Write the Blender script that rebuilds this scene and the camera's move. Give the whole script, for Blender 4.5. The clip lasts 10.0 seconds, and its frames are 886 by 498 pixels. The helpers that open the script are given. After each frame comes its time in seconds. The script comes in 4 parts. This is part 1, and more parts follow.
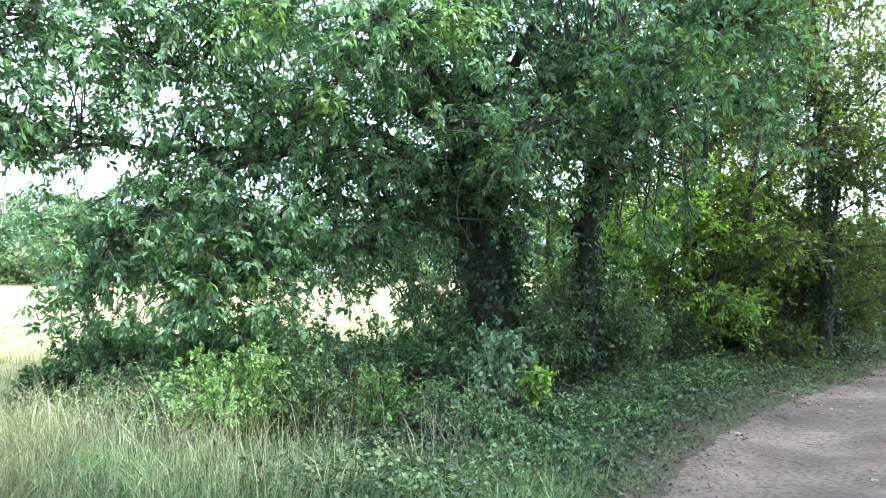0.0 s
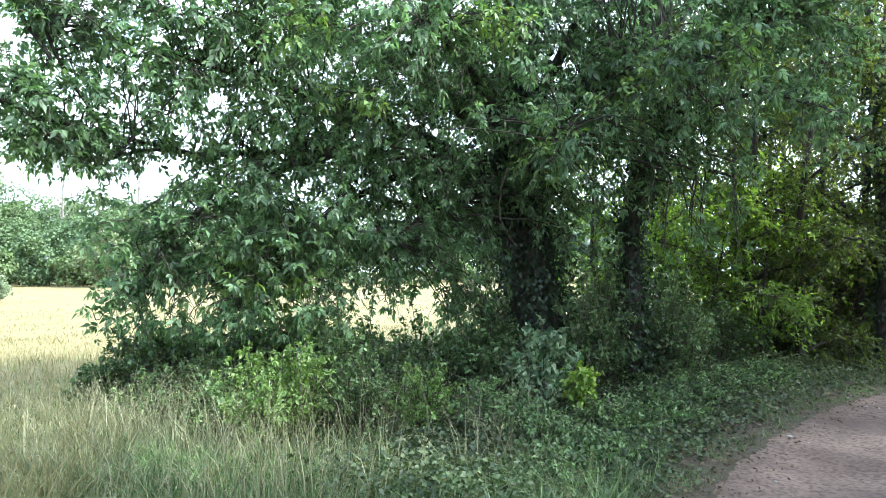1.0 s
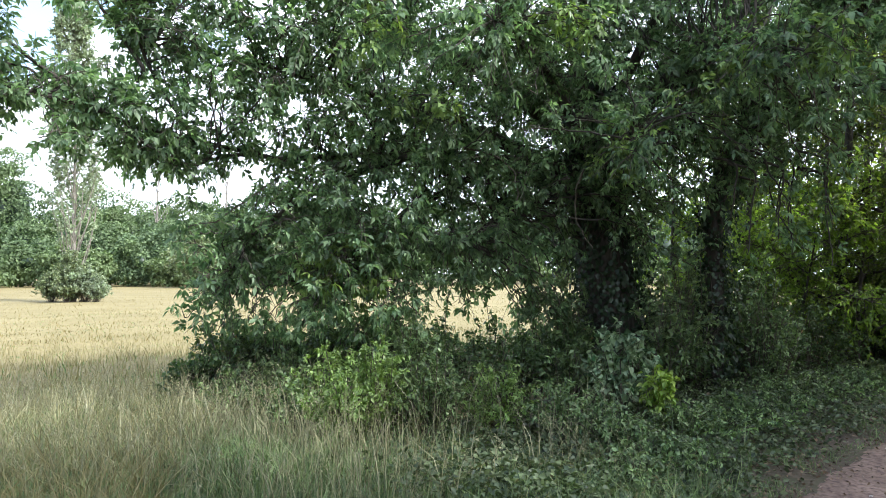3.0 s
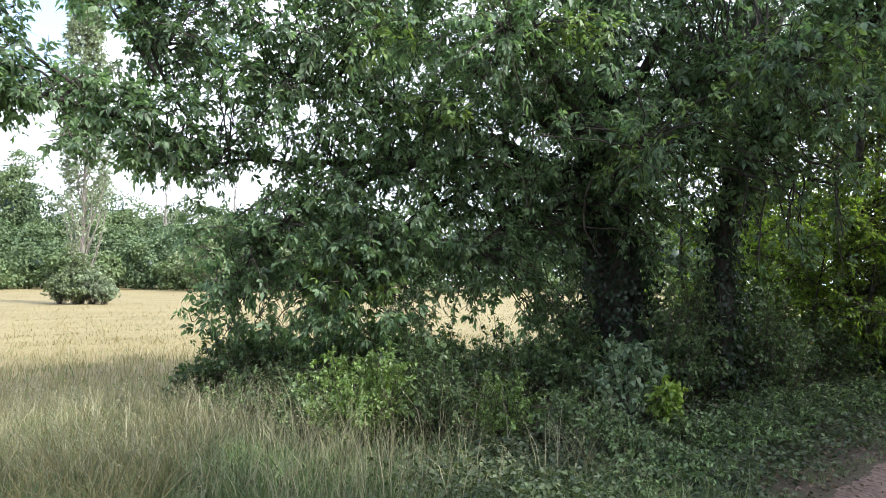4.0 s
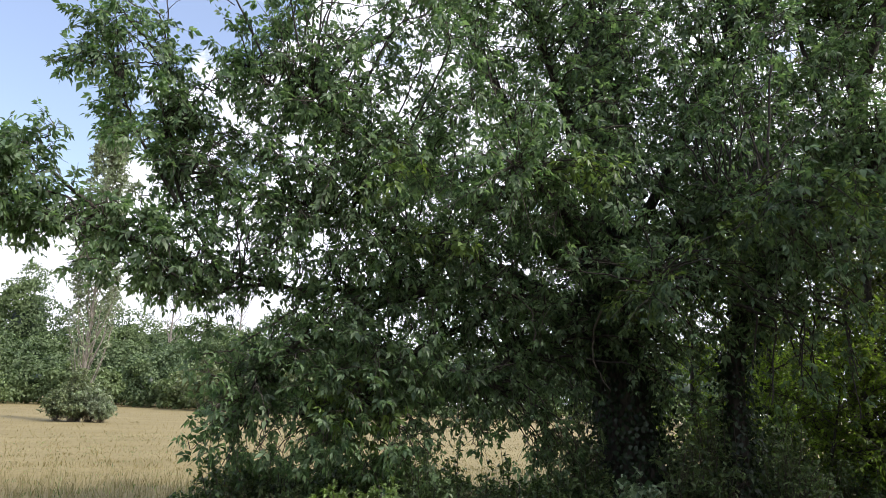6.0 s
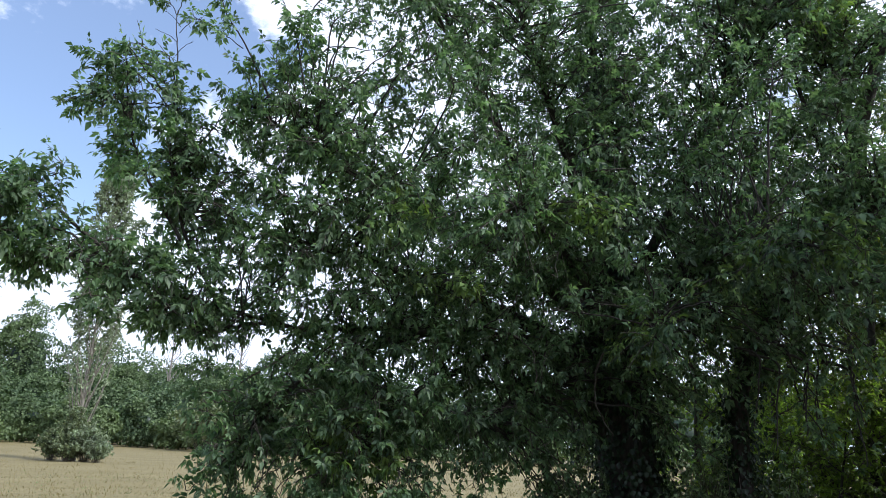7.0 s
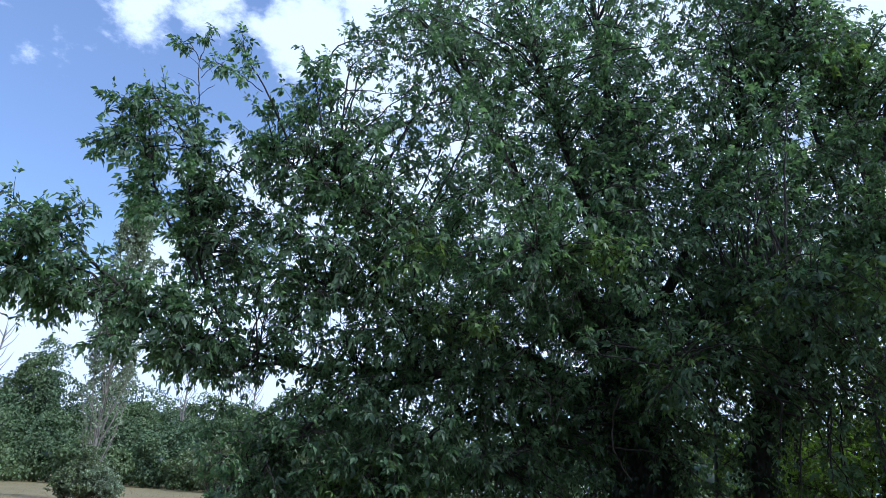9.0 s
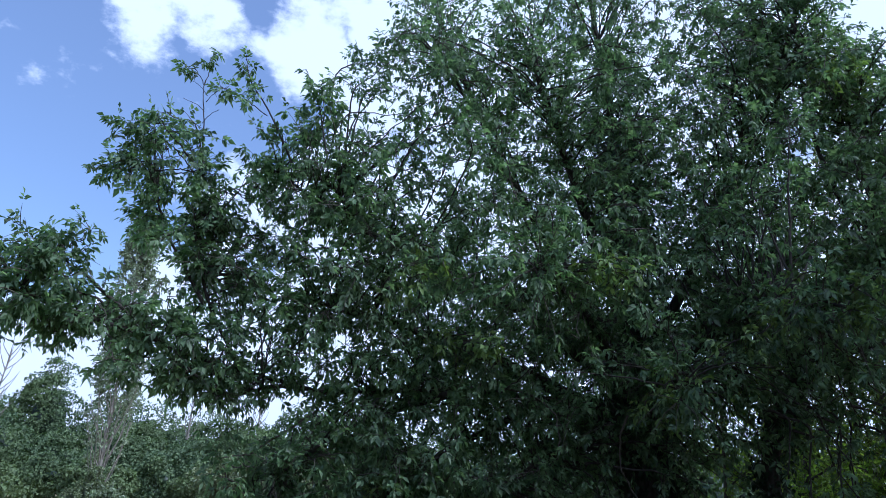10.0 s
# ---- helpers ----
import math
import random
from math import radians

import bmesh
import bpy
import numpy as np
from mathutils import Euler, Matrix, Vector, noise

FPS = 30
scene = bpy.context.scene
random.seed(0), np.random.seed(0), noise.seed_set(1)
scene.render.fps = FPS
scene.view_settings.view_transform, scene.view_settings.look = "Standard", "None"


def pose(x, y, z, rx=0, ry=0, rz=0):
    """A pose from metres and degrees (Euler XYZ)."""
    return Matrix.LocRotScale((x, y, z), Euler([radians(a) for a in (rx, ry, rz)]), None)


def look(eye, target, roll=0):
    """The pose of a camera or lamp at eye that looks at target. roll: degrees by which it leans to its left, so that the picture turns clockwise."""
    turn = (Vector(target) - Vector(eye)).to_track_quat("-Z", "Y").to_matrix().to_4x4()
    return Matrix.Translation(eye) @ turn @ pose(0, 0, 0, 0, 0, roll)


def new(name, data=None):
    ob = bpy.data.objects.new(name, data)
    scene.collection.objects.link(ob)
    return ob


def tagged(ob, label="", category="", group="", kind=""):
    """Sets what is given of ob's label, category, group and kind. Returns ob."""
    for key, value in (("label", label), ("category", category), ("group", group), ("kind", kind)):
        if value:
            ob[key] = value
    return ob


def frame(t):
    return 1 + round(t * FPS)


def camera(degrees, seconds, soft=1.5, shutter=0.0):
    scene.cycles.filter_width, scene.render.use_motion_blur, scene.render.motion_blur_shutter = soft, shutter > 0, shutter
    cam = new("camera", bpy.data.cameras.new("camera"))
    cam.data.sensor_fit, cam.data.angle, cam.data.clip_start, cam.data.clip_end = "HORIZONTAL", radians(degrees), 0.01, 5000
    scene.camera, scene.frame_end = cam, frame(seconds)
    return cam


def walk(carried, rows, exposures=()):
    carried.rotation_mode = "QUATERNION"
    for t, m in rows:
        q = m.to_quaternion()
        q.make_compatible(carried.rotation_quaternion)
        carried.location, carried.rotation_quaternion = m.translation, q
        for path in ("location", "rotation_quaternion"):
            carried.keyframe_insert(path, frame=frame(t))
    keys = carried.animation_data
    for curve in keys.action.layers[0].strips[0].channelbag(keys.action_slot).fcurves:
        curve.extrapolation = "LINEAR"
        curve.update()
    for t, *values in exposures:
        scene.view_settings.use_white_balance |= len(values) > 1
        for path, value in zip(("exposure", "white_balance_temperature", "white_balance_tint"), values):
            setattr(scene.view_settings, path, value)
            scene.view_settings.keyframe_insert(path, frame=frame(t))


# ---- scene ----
# ---------- camera ----------
cam = camera(65.0, 10.0, soft=0.6)
EYE = 1.6
ROWS = [
    (0.0, -0.000, 0.000, -0.000, 0.00, 1.70, 0.00),
    (0.5, 0.007, -0.001, -0.013, 2.58, 1.88, 0.32),
    (1.0, 0.006, -0.021, -0.008, 3.58, 1.78, 0.26),
    (1.5, 0.019, -0.030, -0.013, 4.89, 1.84, 0.23),
    (2.0, 0.041, -0.036, -0.018, 8.28, 1.93, 0.35),
    (2.5, 0.040, -0.036, -0.020, 9.59, 1.97, 0.41),
    (4.0, 0.029, -0.024, -0.017, 10.46, 2.53, -0.63),
    (4.5, -0.004, -0.024, 0.004, 10.55, 4.42, -1.08),
    (5.0, 0.004, -0.027, 0.018, 10.70, 7.38, -1.61),
    (5.5, 0.005, -0.036, 0.054, 10.78, 10.29, -1.81),
    (7.0, 0.013, -0.062, 0.047, 10.84, 15.93, -2.66),
    (7.5, 0.016, -0.067, 0.074, 11.02, 17.16, -2.63),
    (8.0, 0.008, -0.062, 0.097, 11.36, 17.66, -2.54),
    (8.5, 0.006, -0.071, 0.082, 11.71, 18.11, -2.76),
    (9.0, 0.009, -0.070, 0.053, 11.94, 19.14, -3.20),
    (9.5, 0.011, -0.071, 0.059, 12.25, 19.99, -3.26),
    (10.0, 0.011, -0.097, 0.109, 12.47, 20.35, -2.78),
]
walk(cam, [(t, pose(x, y, EYE + z, 90 + pitch, roll, yaw)) for t, x, y, z, yaw, pitch, roll in ROWS],
     exposures=[(0.0, 2.37, 5230, -2), (1.0, 1.9, 5400, 3), (1.5, 1.85, 5480, 4), (2.0, 1.54, 5580, 7), (2.5, 1.37, 5680, 9), (4.5, 1.1, 5830, 18), (5.5, 0.64, 6200, 20), (7.0, 0.17, 5500, 14), (8.0, 0.0, 5080, 14), (10.0, -0.16, 4780, 18)])

# ---------- world and sun ----------
SUN_AZ, SUN_EL = 100.0, 46.0          # degrees clockwise from ahead (+y), degrees up


# the larger clouds ahead: the way to the middle, and the half width of each
CLOUDS = (((-0.55, 0.61, 0.585), 0.075), ((-0.49, 0.65, 0.59), 0.065), ((-0.37, 0.735, 0.57), 0.095), ((-0.28, 0.76, 0.60), 0.10))


def make_world():
    """Blue sky with broken white cloud that closes up towards the right and thins to white haze low down."""
    w = bpy.data.worlds.new("sky")
    scene.world = w
    w.use_nodes = True
    nt = w.node_tree
    nt.nodes.clear()
    N, L = nt.nodes.new, nt.links.new

    def ranged(socket, a, b, c, d):
        r = N("ShaderNodeMapRange")
        r.interpolation_type = "SMOOTHSTEP"
        for key, v in (("From Min", a), ("From Max", b), ("To Min", c), ("To Max", d)):
            r.inputs[key].default_value = v
        L(socket, r.inputs["Value"])
        return r.outputs["Result"]

    def joined(op, a, b):
        m = N("ShaderNodeMath")
        m.operation = op
        L(a, m.inputs[0])
        L(b, m.inputs[1])
        return m.outputs["Value"]

    out, bg = N("ShaderNodeOutputWorld"), N("ShaderNodeBackground")
    sky = N("ShaderNodeTexSky")
    sky.sky_type, sky.sun_disc = "NISHITA", False
    sky.sun_elevation, sky.sun_rotation = radians(SUN_EL), radians(SUN_AZ)
    sky.air_density, sky.dust_density, sky.ozone_density = 1.25, 0.2, 0.4
    tc, mp, no = N("ShaderNodeTexCoord"), N("ShaderNodeMapping"), N("ShaderNodeTexNoise")
    mp.inputs["Scale"].default_value = (1.0, 1.0, 1.5)
    no.inputs["Scale"].default_value, no.inputs["Detail"].default_value, no.inputs["Roughness"].default_value = 7.5, 10.0, 0.6
    L(tc.outputs["Generated"], mp.inputs["Vector"])
    L(mp.outputs["Vector"], no.inputs["Vector"])
    sep = N("ShaderNodeSeparateXYZ")
    L(tc.outputs["Generated"], sep.inputs["Vector"])
    lean = N("ShaderNodeMath")
    lean.operation = "MULTIPLY"
    lean.inputs[1].default_value = 0.9
    L(sep.outputs["Z"], lean.inputs[0])
    cover = joined("MAXIMUM", ranged(joined("SUBTRACT", sep.outputs["X"], lean.outputs["Value"]), -0.92, -0.76, -0.16, 0.16), ranged(sep.outputs["Z"], 0.12, 0.36, 0.2, -0.16))
    for way, half in CLOUDS:
        d = N("ShaderNodeVectorMath")
        d.operation = "DISTANCE"
        d.inputs[1].default_value = way
        L(tc.outputs["Generated"], d.inputs[0])
        cover = joined("MAXIMUM", cover, ranged(d.outputs["Value"], half * 0.2, half * 1.5, 0.18, -0.16))
    mix = N("ShaderNodeMix")
    mix.data_type = "RGBA"
    mix.inputs["B"].default_value = (7.6, 7.7, 7.9, 1)
    L(ranged(joined("ADD", no.outputs["Fac"], cover), 0.46, 0.60, 0.12, 1.0), mix.inputs["Factor"])
    L(sky.outputs["Color"], mix.inputs["A"])
    bg.inputs["Strength"].default_value = 0.15
    L(mix.outputs["Result"], bg.inputs["Color"])
    L(bg.outputs["Background"], out.inputs["Surface"])


make_world()
sun = new("sun", bpy.data.lights.new("sun", "SUN"))
sun.data.energy, sun.data.angle, sun.data.color = 3.4, radians(4.0), (1.0, 0.93, 0.82)
az, el = radians(SUN_AZ), radians(SUN_EL)
sun.matrix_basis = look((0, 0, 30), (-30 * math.sin(az) * math.cos(el), -30 * math.cos(az) * math.cos(el), 30 - 30 * math.sin(el)))


# ---------- materials ----------
def material(name):
    m = bpy.data.materials.new(name)
    m.use_nodes = True
    nt = m.node_tree
    return m, nt, nt.nodes["Principled BSDF"], nt.nodes["Material Output"]


def leaf_material(name, dark, light, through_col, sheen=0.45, share=0.38, spot=None, other=None, patch=0.1, vary=1.0):
    """Leaf blades: colour varies from leaf to leaf and in drifts through the crown, widened to suggest lit and shaded
    sprays; light passes through them.
    """
    m, nt, p, out = material(name)
    N, L = nt.nodes.new, nt.links.new
    geo, ramp = N("ShaderNodeNewGeometry"), N("ShaderNodeValToRGB")
    ramp.color_ramp.elements[0].color, ramp.color_ramp.elements[1].color = (*dark, 1), (*light, 1)
    if spot:
        e = ramp.color_ramp.elements.new(0.985)
        e.color = (*light, 1)
        ramp.color_ramp.elements[2].color = (*spot, 1)
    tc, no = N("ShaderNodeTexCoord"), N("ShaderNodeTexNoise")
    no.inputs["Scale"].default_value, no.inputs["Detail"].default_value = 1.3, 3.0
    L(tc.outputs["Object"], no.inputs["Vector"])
    # Two value noises: natural drifts plus light and dark of sprays put into colour.
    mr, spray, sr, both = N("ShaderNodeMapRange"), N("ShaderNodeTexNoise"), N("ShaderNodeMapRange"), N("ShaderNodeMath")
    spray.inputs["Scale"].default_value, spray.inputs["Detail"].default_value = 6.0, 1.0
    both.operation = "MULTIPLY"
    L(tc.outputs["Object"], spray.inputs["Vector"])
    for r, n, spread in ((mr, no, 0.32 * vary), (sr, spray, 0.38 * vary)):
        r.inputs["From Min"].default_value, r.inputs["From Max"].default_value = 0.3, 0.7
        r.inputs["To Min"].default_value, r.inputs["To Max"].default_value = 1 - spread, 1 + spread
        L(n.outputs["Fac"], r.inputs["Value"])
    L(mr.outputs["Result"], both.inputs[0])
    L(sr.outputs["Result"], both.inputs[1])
    L(geo.outputs["Random Per Island"], ramp.inputs["Fac"])
    hs = N("ShaderNodeHueSaturation")
    if other:
        big, br, pick = N("ShaderNodeTexNoise"), N("ShaderNodeMapRange"), N("ShaderNodeMix")
        big.inputs["Scale"].default_value, big.inputs["Detail"].default_value = patch, 1.0
        br.inputs["From Min"].default_value, br.inputs["From Max"].default_value = 0.46, 0.6
        pick.data_type = "RGBA"
        pick.inputs["B"].default_value = (*other, 1)
        L(tc.outputs["Object"], big.inputs["Vector"])
        L(big.outputs["Fac"], br.inputs["Value"])
        L(br.outputs["Result"], pick.inputs["Factor"])
        L(ramp.outputs["Color"], pick.inputs["A"])
        L(pick.outputs["Result"], hs.inputs["Color"])
    else:
        L(ramp.outputs["Color"], hs.inputs["Color"])
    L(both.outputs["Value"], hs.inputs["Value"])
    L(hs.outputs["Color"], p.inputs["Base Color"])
    p.inputs["Roughness"].default_value = sheen
    p.inputs["Specular IOR Level"].default_value = 0.5
    tr, mix = N("ShaderNodeBsdfTranslucent"), N("ShaderNodeMixShader")
    tint = N("ShaderNodeMix")
    tint.data_type, tint.blend_type = "RGBA", "MULTIPLY"
    tint.inputs["Factor"].default_value = 1.0
    tint.inputs["B"].default_value = (*through_col, 1)
    L(hs.outputs["Color"], tint.inputs["A"])
    L(tint.outputs["Result"], tr.inputs["Color"])
    mix.inputs["Fac"].default_value = share
    L(p.outputs["BSDF"], mix.inputs[1])
    L(tr.outputs["BSDF"], mix.inputs[2])
    L(mix.outputs["Shader"], out.inputs["Surface"])
    return m


def noisy_material(name, a, b, c, scale, fine, rough=0.9, bump=0.4, stretch=(1, 1, 1)):
    """Two-scale ground or bark: large drifts from a to b, fine grain towards c, fine relief."""
    m, nt, p, out = material(name)
    N, L = nt.nodes.new, nt.links.new
    tc, mp = N("ShaderNodeTexCoord"), N("ShaderNodeMapping")
    mp.inputs["Scale"].default_value = stretch
    L(tc.outputs["Object"], mp.inputs["Vector"])
    n1, n2 = N("ShaderNodeTexNoise"), N("ShaderNodeTexNoise")
    for n, s, d in ((n1, scale, 5.0), (n2, fine, 6.0)):
        n.inputs["Scale"].default_value, n.inputs["Detail"].default_value = s, d
        L(mp.outputs["Vector"], n.inputs["Vector"])
    r1, r2 = N("ShaderNodeValToRGB"), N("ShaderNodeValToRGB")
    r1.color_ramp.elements[0].position, r1.color_ramp.elements[1].position = 0.35, 0.65
    r1.color_ramp.elements[0].color, r1.color_ramp.elements[1].color = (*a, 1), (*b, 1)
    r2.color_ramp.elements[0].position, r2.color_ramp.elements[1].position = 0.42, 0.7
    mix = N("ShaderNodeMix")
    mix.data_type = "RGBA"
    mix.inputs["B"].default_value = (*c, 1)
    L(n1.outputs["Fac"], r1.inputs["Fac"])
    L(n2.outputs["Fac"], r2.inputs["Fac"])
    L(r2.outputs["Color"], mix.inputs["Factor"])
    L(r1.outputs["Color"], mix.inputs["A"])
    L(mix.outputs["Result"], p.inputs["Base Color"])
    p.inputs["Roughness"].default_value = rough
    bp = N("ShaderNodeBump")
    bp.inputs["Strength"].default_value, bp.inputs["Distance"].default_value = bump, 0.02
    L(n2.outputs["Fac"], bp.inputs["Height"])
    L(bp.outputs["Normal"], p.inputs["Normal"])
    return m


M_MAPLE = leaf_material("maple_leaf", (0.054, 0.102, 0.05), (0.222, 0.312, 0.165), (1.4, 1.6, 0.85), sheen=0.5, share=0.45)
M_WOOD_LEAF = leaf_material("hedge_leaf", (0.04, 0.064, 0.017), (0.15, 0.195, 0.047), (1.6, 1.6, 0.5), share=0.45, spot=(0.24, 0.19, 0.05))
M_CARPET = leaf_material("carpet_leaf", (0.036, 0.055, 0.028), (0.155, 0.19, 0.088), (1.2, 1.4, 0.6), share=0.25, spot=(0.17, 0.12, 0.07))
# Ivy on the stems; also colours the hearts that imitate shade inside far crowns.
M_IVY_AND_SHADE = leaf_material("ivy_leaf_and_shade", (0.012, 0.028, 0.012), (0.032, 0.06, 0.022), (1.2, 1.4, 0.6), sheen=0.45, share=0.15)
M_BRAMBLE = leaf_material("bramble_leaf", (0.038, 0.076, 0.028), (0.145, 0.205, 0.078), (1.3, 1.5, 0.6), share=0.3, spot=(0.22, 0.11, 0.04))
M_NETTLE = leaf_material("nettle_leaf", (0.055, 0.1, 0.04), (0.25, 0.33, 0.145), (1.3, 1.5, 0.6), share=0.3)
M_PALE = leaf_material("pale_leaf", (0.05, 0.12, 0.045), (0.42, 0.51, 0.32), (1.1, 1.2, 0.7), share=0.3)
M_LIME = leaf_material("lime_leaf", (0.12, 0.21, 0.03), (0.27, 0.36, 0.065), (1.3, 1.4, 0.5), share=0.35)
M_FAR = leaf_material("far_wood_leaf", (0.04, 0.075, 0.032), (0.16, 0.22, 0.105), (1.2, 1.4, 0.6), sheen=0.75, share=0.25, other=(0.135, 0.185, 0.075), patch=0.07)
M_DISTANT_HAY = leaf_material("distant_dry_grass", (0.21, 0.17, 0.064), (0.262, 0.213, 0.086), (1.1, 1.1, 0.8), sheen=0.8, share=0.3, vary=0.15)
M_SHRUB = leaf_material("meadow_shrub_leaf", (0.10, 0.14, 0.065), (0.27, 0.31, 0.17), (1.2, 1.3, 0.7), share=0.3)
M_POPLAR_BARK = noisy_material("pale_bark", (0.22, 0.20, 0.16), (0.32, 0.30, 0.25), (0.15, 0.13, 0.10), 4.0, 30.0, stretch=(1, 1, 0.3))
M_GRASS = leaf_material("green_grass", (0.05, 0.095, 0.032), (0.255, 0.315, 0.14), (1.2, 1.4, 0.6), share=0.3)
M_HAY = leaf_material("dry_grass", (0.22, 0.19, 0.082), (0.31, 0.272, 0.13), (1.1, 1.1, 0.8), sheen=0.7, share=0.3, vary=0.35)
M_STRAW = leaf_material("grass_stalk", (0.17, 0.17, 0.085), (0.37, 0.345, 0.20), (1.1, 1.1, 0.8), share=0.2)
# Light green of young shoots; also paints sprays that stand in the light.
M_YOUNG_AND_LIT = leaf_material("young_and_lit_leaf", (0.11, 0.18, 0.048), (0.26, 0.36, 0.115), (1.4, 1.5, 0.6), share=0.35)
# Pale poplar leaf; also colours the sunlit side of the shrubs at its foot.
M_SILVER_AND_LIT = leaf_material("silvery_and_lit_leaf", (0.19, 0.235, 0.145), (0.34, 0.39, 0.265), (1.1, 1.2, 0.8), share=0.42)
# Lighter, yellower hedge leaf: sunlight on the foliage behind is put into its colour.
M_SUNLIT_HEDGE = leaf_material("sunlit_hedge_leaf", (0.09, 0.15, 0.034), (0.26, 0.36, 0.085), (1.5, 1.6, 0.5), share=0.58)
M_LITTER = leaf_material("dead_leaf", (0.08, 0.05, 0.03), (0.22, 0.15, 0.09), (1.0, 0.9, 0.7), share=0.1)
M_BARK = noisy_material("bark", (0.042, 0.035, 0.03), (0.085, 0.072, 0.06), (0.025, 0.021, 0.018), 3.0, 26.0, stretch=(1, 1, 0.3), bump=0.8)
M_TWIG = noisy_material("twig_bark", (0.08, 0.065, 0.05), (0.15, 0.13, 0.10), (0.05, 0.04, 0.03), 8.0, 60.0, bump=0.2)
M_DIRT = noisy_material("trodden_dirt", (0.14, 0.087, 0.066), (0.275, 0.19, 0.148), (0.09, 0.055, 0.042), 1.1, 24.0, bump=0.7)
M_SOIL = noisy_material("meadow_ground", (0.205, 0.165, 0.06), (0.265, 0.215, 0.088), (0.17, 0.136, 0.05), 0.35, 9.0, bump=0.6)
M_VERGE = noisy_material("leafy_soil", (0.065, 0.046, 0.03), (0.06, 0.06, 0.028), (0.11, 0.08, 0.055), 1.6, 18.0, bump=0.6)
M_STONE = noisy_material("pale_stone", (0.40, 0.37, 0.33), (0.55, 0.52, 0.47), (0.26, 0.24, 0.21), 20.0, 90.0)


# ---------- mesh helpers ----------
rng = np.random.default_rng(7)


def unit(v):
    return v / np.maximum(np.linalg.norm(v, axis=-1, keepdims=True), 1e-9)


def mesh_from(name, soups, mat, smooth=False):
    """One mesh out of (vertices, faces) arrays, faces with three or four corners."""
    vs, loops, starts, off, lo = [], [], [], 0, 0
    for v, f in soups:
        v, f = np.asarray(v, float).reshape(-1, 3), np.asarray(f, np.int32)
        vs.append(v)
        loops.append((f + off).ravel())
        starts.append(lo + np.arange(len(f), dtype=np.int32) * f.shape[1])
        off += len(v)
        lo += f.size
    v, l, s = np.concatenate(vs), np.concatenate(loops), np.concatenate(starts)
    me = bpy.data.meshes.new(name)
    me.vertices.add(len(v))
    me.vertices.foreach_set("co", v.astype(np.float32).ravel())
    me.loops.add(len(l))
    me.loops.foreach_set("vertex_index", l)
    me.polygons.add(len(s))
    me.polygons.foreach_set("loop_start", s)
    me.update(calc_edges=True)
    me.validate()
    if smooth:
        me.polygons.foreach_set("use_smooth", np.ones(len(s), bool))
    me.materials.append(mat)
    return me


def part(name, soups, mat, parent=None, label="", smooth=False):
    ob = new(name, mesh_from(name, soups, mat, smooth))
    if parent is not None:
        ob.parent = parent
    if label:
        tagged(ob, label)
    return ob


def thing(name, at, label, category, group="", kind=""):
    ob = new(name)
    ob.location = at
    ob.empty_display_size = 0.2
    return tagged(ob, label, category, group, kind)


def tubes(P, R, sides=5):
    """Round stems: P (n, k, 3) centre lines, R (n, k) radii."""
    P, R = np.asarray(P, float), np.asarray(R, float)
    n, k, _ = P.shape
    T = unit(np.gradient(P, axis=1))
    ref = np.where(np.abs(T[:, 0, 2:3]) > 0.8, np.array([[1.0, 0.1, 0]]), np.array([[0, 0.1, 1.0]]))
    a = unit(np.cross(T[:, 0], ref))
    ang = np.linspace(0, 2 * np.pi, sides, endpoint=False)
    V = np.zeros((n, k, sides, 3))
    for i in range(k):
        a = unit(a - T[:, i] * np.sum(a * T[:, i], -1, keepdims=True))
        b = np.cross(T[:, i], a)
        V[:, i] = P[:, i, None] + R[:, i, None, None] * (np.cos(ang)[None, :, None] * a[:, None] + np.sin(ang)[None, :, None] * b[:, None])
    idx = np.arange(n * k * sides).reshape(n, k, sides)
    A, B = idx[:, :-1], idx[:, 1:]
    F = np.stack([A, np.roll(A, -1, 2), np.roll(B, -1, 2), B], -1).reshape(-1, 4)
    return V.reshape(-1, 3), F


def blades(base, axis, normal, length, width, fold=0.18, droop=0.12, wide=0.42):
    """Leaf blades folded along the midrib with a drooping tip, four corners each."""
    axis = unit(axis)
    side = unit(np.cross(axis, normal))
    up = np.cross(side, axis)
    l, w = np.asarray(length)[:, None], np.asarray(width)[:, None]
    mid = base + axis * l * wide + up * w * fold
    tip = base + axis * l - np.array([0, 0, 1.0]) * l * droop
    V = np.stack([base, mid + side * w / 2, tip, mid - side * w / 2], 1)
    i = np.arange(len(base))[:, None] * 4
    F = np.concatenate([i + np.array([[0, 1, 2]]), i + np.array([[0, 2, 3]])])
    return V.reshape(-1, 3), F


def ovate(base, axis, normal, length, width, fold=0.22, droop=0.16):
    """Fuller leaf blades: egg-shaped outline with a drawn-out tip, folded along the midrib and bent down, six corners each."""
    axis = unit(axis)
    side = unit(np.cross(axis, normal))
    up = np.cross(side, axis)
    l, w = np.asarray(length)[:, None], np.asarray(width)[:, None]
    down = np.array([0, 0, 1.0])
    lo, hi = base + axis * l * 0.28 + up * w * fold, base + axis * l * 0.62 + up * w * fold * 0.8 - down * l * droop * 0.35
    V = np.stack([base, lo + side * w * 0.5, hi + side * w * 0.36, base + axis * l - down * l * droop, hi - side * w * 0.36, lo - side * w * 0.5], 1)
    i = np.arange(len(base))[:, None] * 6
    F = np.concatenate([i + np.array([[0, 1, 2]]), i + np.array([[0, 2, 3]]), i + np.array([[0, 3, 4]]), i + np.array([[0, 4, 5]])])
    return V.reshape(-1, 3), F


